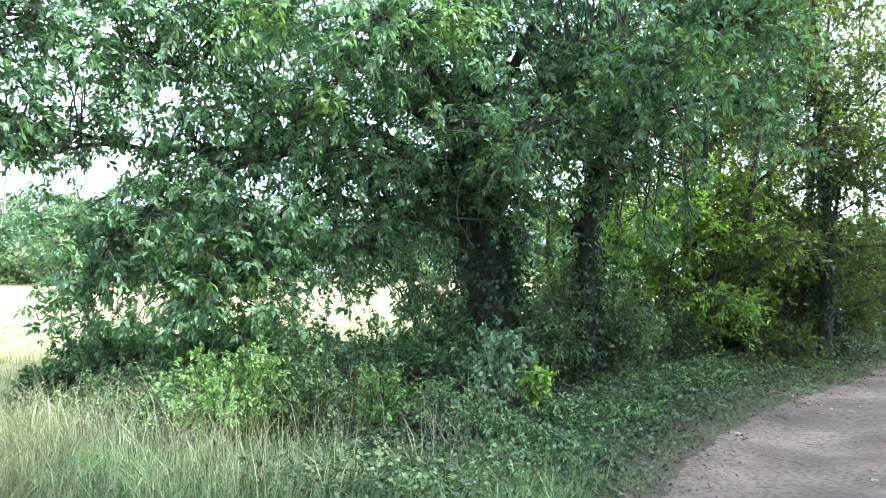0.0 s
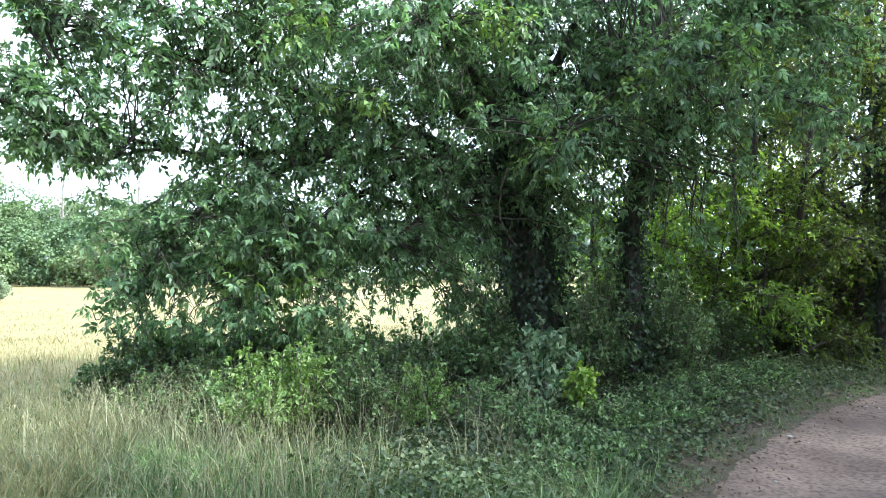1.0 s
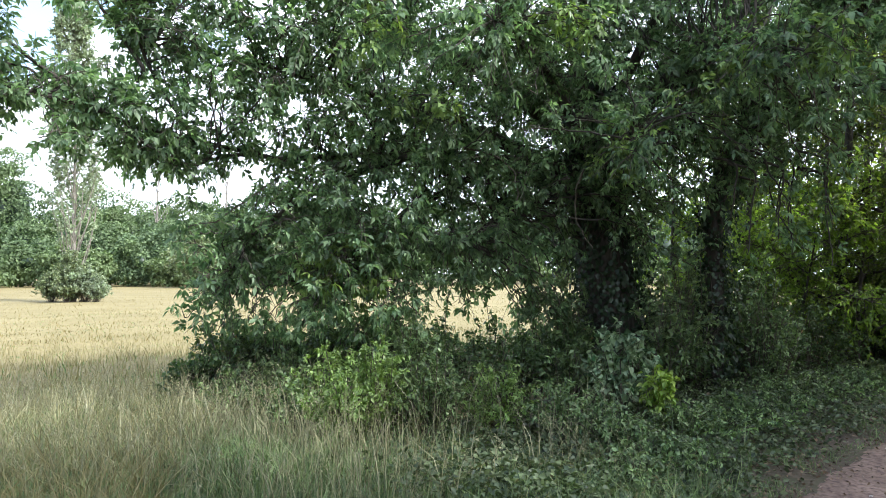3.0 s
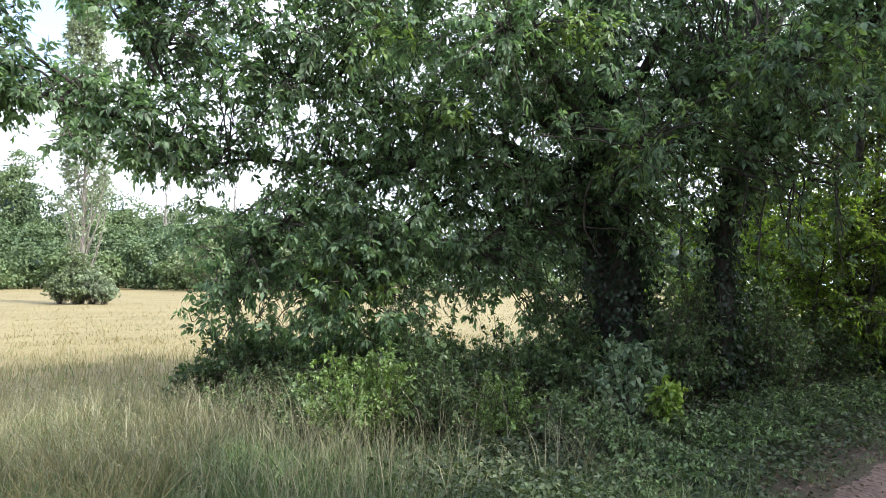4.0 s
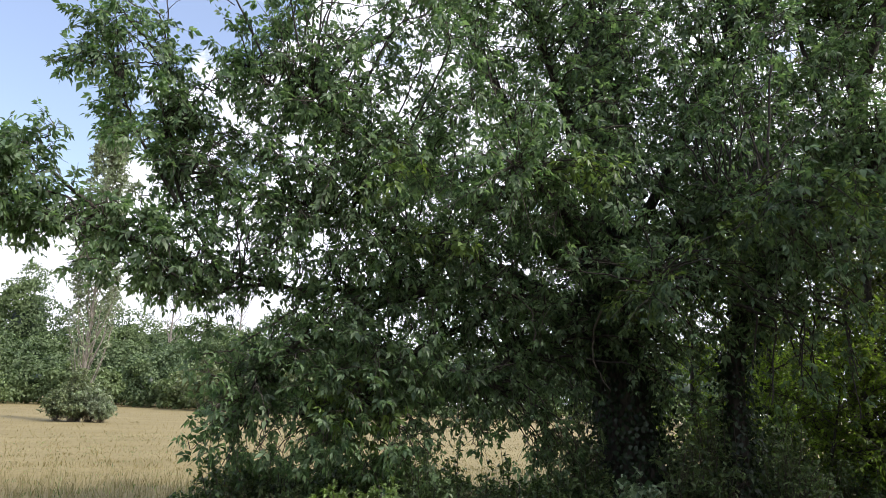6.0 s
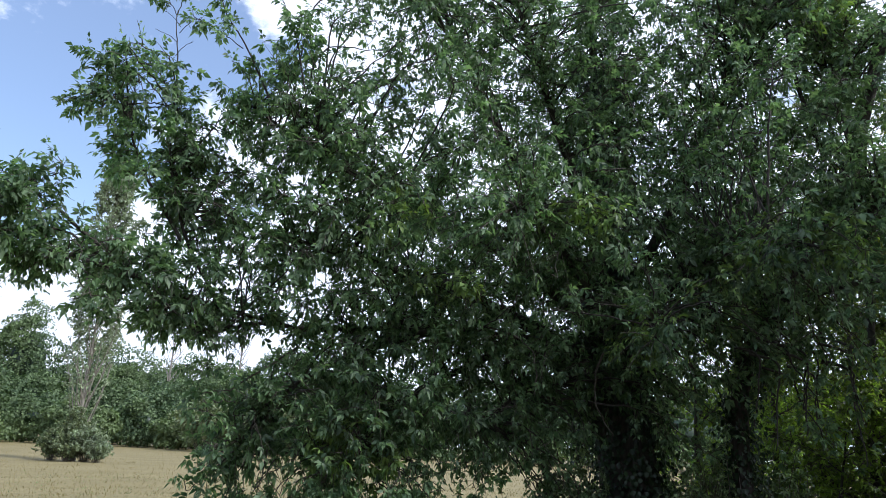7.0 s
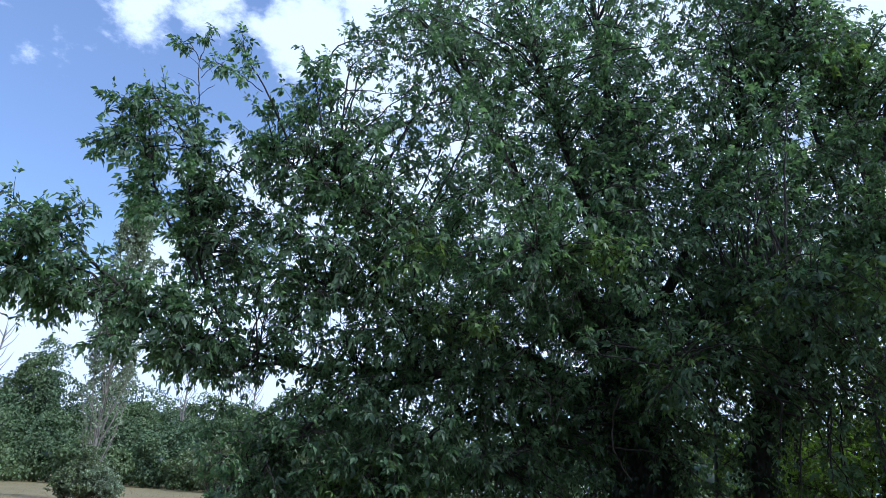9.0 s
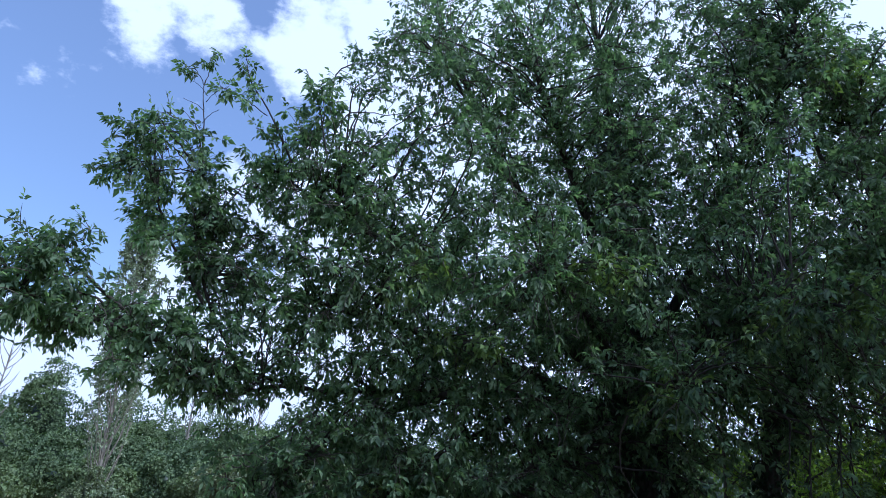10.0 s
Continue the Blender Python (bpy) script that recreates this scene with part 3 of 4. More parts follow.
    B((-1.6, 7.2, 3.1), (0.8, 0.3, 0.3), 10, reach=0.42)
    B((1.4, 7.6, 5.6), (0.9, 0.6, 0.8), 10)
    B((-2.6, 7.0, 2.35), (0.8, 0.5, 0.25), 16, reach=0.4, cap=11)
    for c, k in (((-1.75, 6.36, 3.94), 2), ((1.75, 6.7, 3.45), 3), ((2.35, 6.5, 3.5), 3), ((0.55, 7.35, 2.75), 3), ((-0.95, 6.55, 3.2), 3), ((0.33, 6.8, 4.0), 3)):
        B(c, (0.22, 0.12, 0.12), k, n=16, reach=0.22, cap=99, leaf=M_YOUNG_AND_LIT)
    B((1.15, 8.4, 5.2), (0.5, 0.4, 1.1), 14, cap=7)
    B((-2.9, 6.9, 1.15), (0.8, 0.3, 0.2), 14, reach=0.34, cap=10)
    B((-1.9, 7.3, 1.2), (0.5, 0.3, 0.2), 9, reach=0.34, cap=10)
    B((1.6, 8.6, 2.0), (0.3, 0.2, 0.6), 4, reach=0.4, cap=7)
    B((-3.5, 6.4, 3.0), (0.8, 0.4, 0.2), 18, reach=0.34, cap=12)
    B((-2.4, 7.2, 2.9), (0.7, 0.4, 0.2), 16, reach=0.36, cap=12)
    B((-2.2, 7.3, 1.9), (1.0, 0.5, 0.5), 18, reach=0.42, cap=11)
    for p in ([(-2.9, 6.85, 2.6), (-3.25, 6.7, 2.32), (-3.45, 6.6, 2.15), (-3.7, 6.45, 2.1)], [(-1.1, 7.5, 2.98), (-0.75, 7.55, 2.86), (-0.55, 7.55, 2.65), (-0.5, 7.5, 2.2)], [(0.26, 7.95, 2.75), (0.16, 7.95, 2.5), (0.2, 7.95, 2.2), (0.34, 7.95, 1.95)]):
        limb(t, p, 0.014, 0.005, 0, 0, name="dead_twig", wob=0.04, bark=M_TWIG)
    B((0.2, 8.6, 3.2), (1.6, 0.6, 0.8), 26, cap=8)
    B((-1.2, 8.3, 3.3), (1.1, 0.6, 0.5), 16, cap=8)
    B((1.4, 8.5, 3.4), (0.9, 0.6, 0.8), 16, cap=8)
    B((-1.0, 7.9, 2.75), (1.0, 0.5, 0.35), 24, reach=0.45, cap=10)
    B((-1.8, 7.5, 2.35), (0.7, 0.4, 0.35), 14, reach=0.42, cap=10)
    B((-0.4, 8.5, 2.4), (0.6, 0.4, 0.5), 16, reach=0.45, cap=10)
    B((-1.75, 7.6, 1.45), (0.5, 0.4, 0.3), 10, reach=0.38, cap=8)
    B((-0.35, 8.4, 1.45), (0.35, 0.3, 0.4), 9, reach=0.38, cap=8)
    B((0.9, 8.0, 2.6), (0.6, 0.4, 0.4), 10, reach=0.42, cap=7)
    B((0.9, 8.6, 6.0), (2.6, 0.8, 2.8), 32)
    B((-0.6, 9.6, 6.2), (2.6, 1.0, 2.8), 12, reach=0.6)
    B((-0.75, 8.3, 1.9), (0.5, 0.4, 0.45), 14, reach=0.4, cap=8)
    B((1.25, 8.7, 2.2), (0.3, 0.3, 0.7), 6, reach=0.42)
    B((0.5, 7.9, 2.75), (0.9, 0.4, 0.3), 8, reach=0.42)
    B((-1.7, 6.9, 6.6), (0.8, 0.6, 0.9), 14)
    B((0.9, 8.1, 6.2), (1.0, 0.8, 1.4), 16)
    B((1.2, 8.3, 8.4), (1.2, 0.9, 1.3), 22, cap=6)
    B((-0.9, 7.6, 3.1), (0.9, 0.6, 0.45), 14)
    B((-2.5, 7.1, 1.4), (0.9, 0.45, 0.3), 14, reach=0.36, cap=8)
    B((-0.2, 8.2, 1.9), (0.45, 0.4, 0.5), 8, reach=0.36)
    B((-1.45, 7.7, 1.65), (0.3, 0.3, 0.3), 5, reach=0.34)
    B((-3.6, 6.5, 1.9), (0.3, 0.3, 0.5), 6, reach=0.36)
    B((-4.95, 4.9, 3.35), (0.4, 0.4, 0.42), 20, reach=0.36, cap=13)
    B((-3.1, 6.5, 4.7), (0.7, 0.6, 0.55), 10, reach=0.42, cap=9)
    B((-1.0, 10.3, 4.0), (2.0, 0.8, 1.2), 14, reach=0.7)
    B((-0.2, 8.6, 1.2), (0.3, 0.3, 0.3), 8, reach=0.36, cap=9)
    B((-2.7, 7.0, 4.45), (0.45, 0.4, 0.35), 14, reach=0.4, cap=10)
    B((-2.3, 7.2, 4.2), (0.45, 0.4, 0.35), 12, reach=0.4, cap=10)
    B((1.0, 8.5, 4.6), (0.5, 0.4, 0.5), 10, reach=0.4, cap=9)
    B((2.2, 8.7, 3.1), (0.7, 0.4, 0.5), 14, reach=0.4, cap=9)
    B((-1.9, 7.7, 2.9), (0.5, 0.3, 0.3), 9, reach=0.36, cap=11)
    # boughs added on the far side to keep light off the trunk, and the open places under the crown
    B((-2.0, 9.7, 5.0), (1.7, 1.0, 1.1), 12, reach=0.65, cap=5)
    B((0.3, 10.4, 5.2), (2.0, 0.8, 1.3), 12, reach=0.65, cap=5)
    B((2.3, 8.1, 5.1), (0.6, 0.4, 0.6), 18, reach=0.45, cap=8)
    B((2.0, 8.6, 4.2), (0.8, 0.5, 0.6), 14, reach=0.45, cap=8)
    B((-2.5, 6.9, 3.35), (0.55, 0.3, 0.28), 18, reach=0.34, cap=13)
    B((-1.9, 7.4, 3.2), (0.5, 0.3, 0.25), 12, reach=0.34, cap=12)
    # low sprays painted brighter, as if lit
    for c, k in (((-2.41, 6.75, 1.66), 4), ((-1.87, 7.1, 1.5), 4)):
        B(c, (0.22, 0.14, 0.16), k, n=16, reach=0.24, cap=99, leaf=M_YOUNG_AND_LIT)
    B((-4.95, 4.85, 3.75), (0.3, 0.25, 0.25), 14, n=22, reach=0.32, cap=18)
    B((-4.85, 5.0, 3.2), (0.35, 0.3, 0.3), 14, n=22, reach=0.34, cap=18)
    B((-4.4, 5.5, 2.95), (0.35, 0.3, 0.25), 12, n=20, reach=0.36, cap=16)
    B((-3.9, 6.0, 2.7), (0.4, 0.3, 0.2), 12, n=20, reach=0.34, cap=16)
    B((-4.05, 6.00, 4.41), (0.24, 0.25, 0.26), 11, n=22, reach=0.32, cap=18)
    B((-3.71, 6.00, 3.72), (0.24, 0.25, 0.26), 11, n=22, reach=0.32, cap=18)
    B((-3.98, 6.00, 3.49), (0.24, 0.25, 0.26), 11, n=22, reach=0.32, cap=18)
    B((-4.20, 6.00, 3.98), (0.24, 0.25, 0.26), 11, n=22, reach=0.32, cap=18)
    B((-1.15, 8.1, 1.35), (0.2, 0.3, 0.25), 5, reach=0.36, cap=9)
    B((-0.5, 8.4, 1.2), (0.12, 0.3, 0.2), 3, reach=0.3, cap=9)
    B((-0.3, 9.6, 2.6), (0.9, 0.4, 0.7), 18, reach=0.5, cap=10)
    B((1.2, 9.9, 2.6), (0.4, 0.3, 0.7), 10, reach=0.45, cap=10)
    B((1.0, 8.6, 6.3), (0.4, 0.4, 1.1), 16, reach=0.45, cap=9)
    B((-3.5, 6.4, 5.0), (0.35, 0.3, 0.35), 14, reach=0.36, cap=12)
    B((-3.4, 6.4, 4.5), (0.4, 0.3, 0.4), 12, reach=0.36, cap=12)
    B((-2.9, 6.6, 4.8), (0.4, 0.3, 0.5), 12, reach=0.36, cap=12)
    # the close foliage just above and below the low limb
    B((-2.6, 7.1, 3.3), (0.5, 0.3, 0.3), 12, reach=0.36, cap=15)
    B((-1.9, 7.2, 2.75), (0.6, 0.3, 0.3), 14, reach=0.36, cap=15)
    B((-2.3, 7.0, 2.45), (0.5, 0.3, 0.25), 12, reach=0.36, cap=15)
    B((-1.3, 7.6, 2.7), (0.6, 0.3, 0.35), 12, reach=0.36, cap=14)
    return t


big_tree()


def second_stem():
    t = thing("maple_tree", (1.9, 9.15, 0), "slim ivy-clad maple stem with hanging bare twigs", "tree")
    o = np.array(t.location)
    line = smooth_line([(1.85, 9.15, -0.1), (1.88, 9.12, 1.2), (1.95, 9.1, 2.6), (2.6, 9.0, 4.0), (3.3, 8.8, 5.2), (3.9, 8.6, 7.2)], 30) - o
    tr = part("trunk", [tubes(line[None], (0.13 - 0.06 * np.linspace(0, 1, 30))[None], 12)], M_BARK, t, smooth=True)
    ivy_on(tr, line[:24], 0.14, 4200, 0.2, 0.06)
    A = lambda *a, **k: limb(t, *a, **k)
    A([(1.9, 9.1, 2.9), (2.6, 8.6, 3.5), (3.3, 8.1, 3.6), (3.9, 7.8, 3.3)], 0.06, 0.01, 190, 0.75, u0=0.25)
    A([(2.5, 9.05, 3.8), (3.2, 8.7, 4.5), (4.1, 8.4, 4.8)], 0.06, 0.01, 220, 0.9, u0=0.25)
    A([(3.4, 8.8, 5.4), (3.3, 8.9, 6.6), (3.2, 9.0, 7.6)], 0.05, 0.01, 220, 1.0, u0=0.2)
    for j in range(11):
        x, y, z = 1.95 + 0.1 * j + rng.uniform(-0.08, 0.08), rng.uniform(7.9, 8.5), rng.uniform(2.5, 2.85)
        dx, dz = rng.uniform(-0.12, 0.3), rng.uniform(0.5, 1.0)
        A([(x - 0.25, y + 0.1, z + 0.12), (x, y, z), (x + 0.35 * dx, y, z - 0.45 * dz), (x + dx, y - 0.05, z - dz)], 0.016, 0.006, 4, 0.2, u0=0.3, name="hanging_twig", wob=0.03)
    fill(t, 3, (3.6, 8.3, 4.6), (0.9, 0.7, 1.0), 18, cap=6)
    fill(t, 3, (2.9, 8.0, 5.3), (0.5, 0.4, 0.6), 14, reach=0.45, cap=8)
    fill(t, 3, (3.7, 8.4, 6.6), (1.0, 0.8, 1.4), 30, cap=7)
    fill(t, 3, (1.9, 8.5, 7.8), (0.5, 0.4, 0.7), 18, reach=0.45, cap=9)
    # Sunlit cluster, its light given by the paler leaf colour.
    fill(t, 3, (2.9, 8.0, 7.1), (0.3, 0.2, 0.3), 6, n=16, reach=0.3, cap=20, leaf=M_YOUNG_AND_LIT)
    A([(3.1, 8.9, 5.4), (2.75, 8.7, 6.6), (2.7, 8.6, 7.6), (2.75, 8.6, 8.8)], 0.035, 0.012, 60, 0.5, u0=0.5)


second_stem()


# ---------- hedge trees along the track ----------
def hedge_tree(x, y, h, spread, n, lean=(0, 0), leaf=None, low=0.3, size=0.075, girth=0.011, ivy=0):
    t = thing("hedge_tree", (x, y, 0), "leafy yellow-green hedge tree beside the dirt track", "tree", "hedge along the track")
    o = np.array(t.location)
    top = np.array([lean[0], lean[1], h])
    line = smooth_line([(0, 0, -0.1), (0.2 * lean[0] + rng.uniform(-.1, .1), 0.2 * lean[1], 0.33 * h), (0.6 * lean[0], 0.6 * lean[1], 0.66 * h), top], 26)
    tr = part("trunk", [tubes(line[None], (girth * h * (1 - 0.85 * np.linspace(0, 1, 26)))[None], 10)], M_BARK, t, smooth=True)
    if ivy:
        ivy_on(tr, line[:18], 0.7 * girth * h, ivy, 0.3, 0.08)
    for j in range(n):
        u = low / h + (0.95 - low / h) * (j + rng.random()) / n
        s = line[int(u * 25)] + o
        a = j * 2.4 + rng.uniform(-0.4, 0.4)
        r = spread * (0.55 + 0.6 * math.sin(math.pi * min(1, 0.15 + u * 0.85))) * rng.uniform(0.7, 1.1)
        e = s + np.array([math.cos(a) * r, math.sin(a) * r, r * rng.uniform(0.1, 0.6)])
        limb(t, [s, s * 0.5 + e * 0.5 + np.array([0, 0, 0.12 * r]), e], 0.006 * h * (1.1 - u), 0.006, 58 if y < 15 else 34, 0.62 * spread ** 0.6, u0=0.1, per_metre=23 if y < 15 else 13, size=size if y < 15 else 0.115, leaf=leaf or M_WOOD_LEAF, kind="simple", thin=1.0, cap=8)


for a in ((4.3, 12.2, 8.5, 1.7, 15, (0.6, -0.4)), (6.3, 13.6, 8.0, 1.6, 13, (0.3, -0.3)), (8.6, 15.9, 9.0, 1.9, 13, (-0.3, -0.4)),
          (3.0, 14.5, 6.0, 1.8, 11, (0, 0), M_SUNLIT_HEDGE), (5.4, 17.0, 8.5, 2.2, 12, (0, 0), M_SUNLIT_HEDGE), (11.5, 19.0, 9.5, 2.2, 12, (0, 0)),
          (9.0, 21.5, 10.0, 2.6, 12, (0, 0)), (7.2, 12.9, 5.5, 1.3, 11, (0.2, -0.4)), (5.1, 11.7, 7.5, 1.4, 13, (0.5, -0.5)), (3.2, 12.9, 6.0, 1.3, 12, (0.2, 0), M_SUNLIT_HEDGE), (3.6, 11.6, 2.8, 1.2, 9, (0.3, -0.3), M_SUNLIT_HEDGE), (4.4, 11.5, 3.4, 1.1, 10, (0.2, -0.2), M_SUNLIT_HEDGE), (7.0, 20.0, 7.0, 2.2, 12, (0, 0), M_SUNLIT_HEDGE), (7.0, 17.4, 8.5, 2.2, 14, (0, 0)), (5.2, 14.8, 7.0, 1.6, 13, (0, 0), M_SUNLIT_HEDGE), (9.6, 18.2, 8.5, 2.0, 13, (0, 0)), (6.7, 13.0, 7.8, 1.4, 13, (0.5, -0.5)), (14.5, 22.5, 10.0, 2.6, 12, (0, 0))):
    hedge_tree(*a)
hedge_tree(1.9, 12.4, 4.6, 1.3, 11, leaf=M_SUNLIT_HEDGE)
hedge_tree(6.9, 12.6, 9.0, 1.7, 16, (-0.3, -0.3), low=2.0, girth=0.015, ivy=1700)


# ---------- undergrowth ----------
def bush(x, y, h, w, stems, name, label, category, leaf, size, per_metre=22, kind="simple", ratio=0.65, group="", arch=0.5, depth=1.0):
    t = thing(name, (x, y, 0), label, category, group)
    a = rng.random(stems) * 2 * np.pi
    r = np.sqrt(rng.random(stems)) * w
    b = rng.random(stems) * 0.3
    P = np.zeros((stems, 5, 3))
    s = np.linspace(0, 1, 5)
    hh = h * rng.uniform(0.6, 1.05, stems) * (1 - 0.45 * (r / w) ** 2)
    P[..., 0] = (np.cos(a) * r)[:, None] * (b[:, None] + (1 - b[:, None]) * s)
    P[..., 1] = (np.sin(a) * r)[:, None] * (b[:, None] + (1 - b[:, None]) * s) * depth
    P[..., 2] = hh[:, None] * np.sin(s * np.pi * (0.5 + 0.22 * arch))[None] / math.sin(math.pi * min(0.5, 0.5 + 0.22 * arch))
    P[:, 1:] += rng.normal(size=(stems, 4, 3)) * 0.04 * h
    P[..., 2] = np.maximum(P[..., 2], 0.0)
    P[:, 0, 2] = -0.05
    L = np.linalg.norm(np.diff(P, axis=1), axis=2).sum(1)
    tagged(part("brushwood", [tubes(P[:, ::2], np.linspace(1, 0.4, 3)[None] * (0.003 + 0.003 * L[:, None]), 3)], M_TWIG, t), kind="stuff")
    part("foliage", [leaves_on(P, L, per_metre, size, kind, ratio)], leaf, t)
    return t


BR = "tangled bramble bush with dark green toothed leaves under the tree"
for x, y, h, w, n in ((-3.3, 7.7, 1.0, 0.9, 130), (-4.2, 8.4, 0.8, 0.8, 100), (-2.4, 7.8, 1.05, 0.9, 130), (-1.5, 8.0, 0.95, 0.8, 120), (-0.6, 8.4, 0.9, 0.8, 120),
                      (0.2, 8.5, 1.0, 0.7, 110), (1.3, 8.9, 1.1, 0.8, 130), (2.4, 9.9, 1.2, 0.9, 140), (3.5, 11.0, 1.2, 0.9, 140), (4.9, 12.2, 1.1, 0.9, 120),
                      (1.0, 10.5, 1.5, 0.9, 120), (2.6, 11.8, 1.8, 1.1, 130), (6.7, 14.0, 1.1, 1.0, 120), (-2.0, 9.3, 0.9, 0.9, 90), (-3.4, 9.2, 0.7, 0.9, 80), (9.3, 16.4, 1.2, 1.2, 120), (-0.4, 9.9, 0.8, 0.9, 120), (-3.6, 7.2, 1.1, 0.6, 110), (-4.0, 7.0, 0.7, 0.45, 70)):
    bush(x, y, h, w, n, "bramble_bush", BR, "bush", M_BRAMBLE, 0.055, per_metre=29, group="brambles under the trees")
for x, y, h, w, n in ((-2.0, 7.9, 1.45, 0.5, 60), (0.05, 8.6, 1.7, 0.4, 60), (1.15, 8.5, 1.5, 0.5, 70), (-3.2, 7.4, 1.2, 0.5, 60), (-1.15, 8.5, 0.9, 0.4, 60), (-2.8, 8.3, 1.45, 0.5, 70), (-3.7, 8.0, 1.2, 0.5, 60), (1.5, 9.0, 2.0, 0.5, 70), (2.5, 9.3, 1.7, 0.6, 70), (0.1, 8.0, 0.95, 0.4, 50), (-0.95, 8.9, 1.3, 0.25, 18), (-0.3, 9.2, 1.5, 0.3, 26), (-1.55, 8.8, 1.25, 0.3, 26), (-2.3, 8.9, 1.35, 0.35, 30)):
    bush(x, y, h, w, n, "elder_sapling", "young green sapling growing up below the tree", "sapling", M_NETTLE, 0.07, per_metre=26, ratio=0.5, group="saplings under the tree", arch=0.0)
for x, y, h, w, n in ((4.9, 12.6, 2.4, 1.0, 90), (6.2, 13.2, 2.8, 1.1, 100), (7.6, 14.6, 3.0, 1.2, 100), (9.0, 16.0, 3.0, 1.3, 100), (10.8, 17.8, 3.4, 1.4, 100), (13.2, 20.0, 3.6, 1.6, 100), (8.2, 17.5, 4.0, 1.6, 90), (11.0, 21.0, 4.5, 2.0, 90)):
    bush(x, y, h, w, n, "hedge_shrub", "dense dark green hedge shrub at the edge of the track", "shrub", M_WOOD_LEAF, 0.085, per_metre=15, group="hedge along the track", arch=0.1)
NE = "light green nettles and weeds among the tall grass"
for x, y, h, w, n in ((-2.9, 6.9, 0.7, 0.5, 80), (-2.2, 6.4, 0.8, 0.5, 80), (-1.7, 6.3, 0.9, 0.45, 90), (-1.2, 6.4, 0.8, 0.45, 80), (-0.6, 6.5, 0.7, 0.45, 70), (0.0, 6.4, 0.6, 0.45, 70), (0.4, 6.1, 0.45, 0.45, 80), (0.75, 5.8, 0.3, 0.4, 70), (-1.5, 7.2, 1.05, 0.45, 70), (0.5, 5.2, 0.3, 0.35, 60), (1.15, 6.9, 0.34, 0.4, 60), (1.7, 7.7, 0.3, 0.45, 60), (-2.4, 6.0, 0.6, 0.35, 50), (-1.9, 5.9, 0.72, 0.4, 80), (-3.3, 6.6, 0.6, 0.4, 60), (1.0, 5.9, 0.24, 0.4, 50), (1.45, 7.0, 0.25, 0.45, 50), (1.9, 7.6, 0.28, 0.5, 60), (2.4, 8.3, 0.32, 0.55, 60), (3.0, 9.0, 0.35, 0.6, 70), (3.7, 9.7, 0.35, 0.6, 70), (2.3, 8.9, 0.45, 0.5, 60)):
    bush(x, y, 1.12 * h, w, n, "nettle_patch", NE, "weeds", M_YOUNG_AND_LIT if x in (-1.7, -2.2, -1.9, -0.6) else M_NETTLE, 0.046, per_metre=56, ratio=0.52, group="weeds along the thicket", arch=0.0)
bush(0.62, 7.5, 1.2, 0.42, 26, "poplar_shrub", "young shrub with large pale silvery leaves", "shrub", M_PALE, 0.08, per_metre=34, ratio=0.7, arch=0.0)
bush(0.96, 7.15, 0.72, 0.22, 40, "lime_shrub", "small bright lime-green seedling shrub", "shrub", M_LIME, 0.07, per_metre=30, ratio=0.5, arch=0.1)


def ground_cover():
    """Low ivy and nettle leaves on the strip between the track and the thicket."""
    n = 66000
    u = rng.random(n) ** 1.3 * 20 + 4
    d = 0.22 + rng.random(n) ** 0.85 * 2.1
    k = np.clip(np.searchsorted(ROAD[:, 1], u), 1, len(ROAD) - 1)
    T = ROAD[k] - ROAD[k - 1]
    T /= np.linalg.norm(T, axis=1, keepdims=True)
    x = ROAD[k, 0] - T[:, 1] * d + rng.normal(size=n) * 0.15
    y = u + T[:, 0] * d + rng.normal(size=n) * 0.15
    z = height(x, y) + 0.02 + 0.26 * rng.random(n) * np.clip((d - 0.2) / 1.2, 0.04, 1)
    at = np.stack([x, y, z], 1)
    ax = sphere_dirs(n) * np.array([1, 1, 0.35])
    tagged(part("ground_cover", [simple_leaves(at, ax, rng.uniform(0.03, 0.068, n), 0.7)], M_CARPET), "low carpet of ivy and nettle leaves beside the track", "ground cover", kind="stuff")


ground_cover()


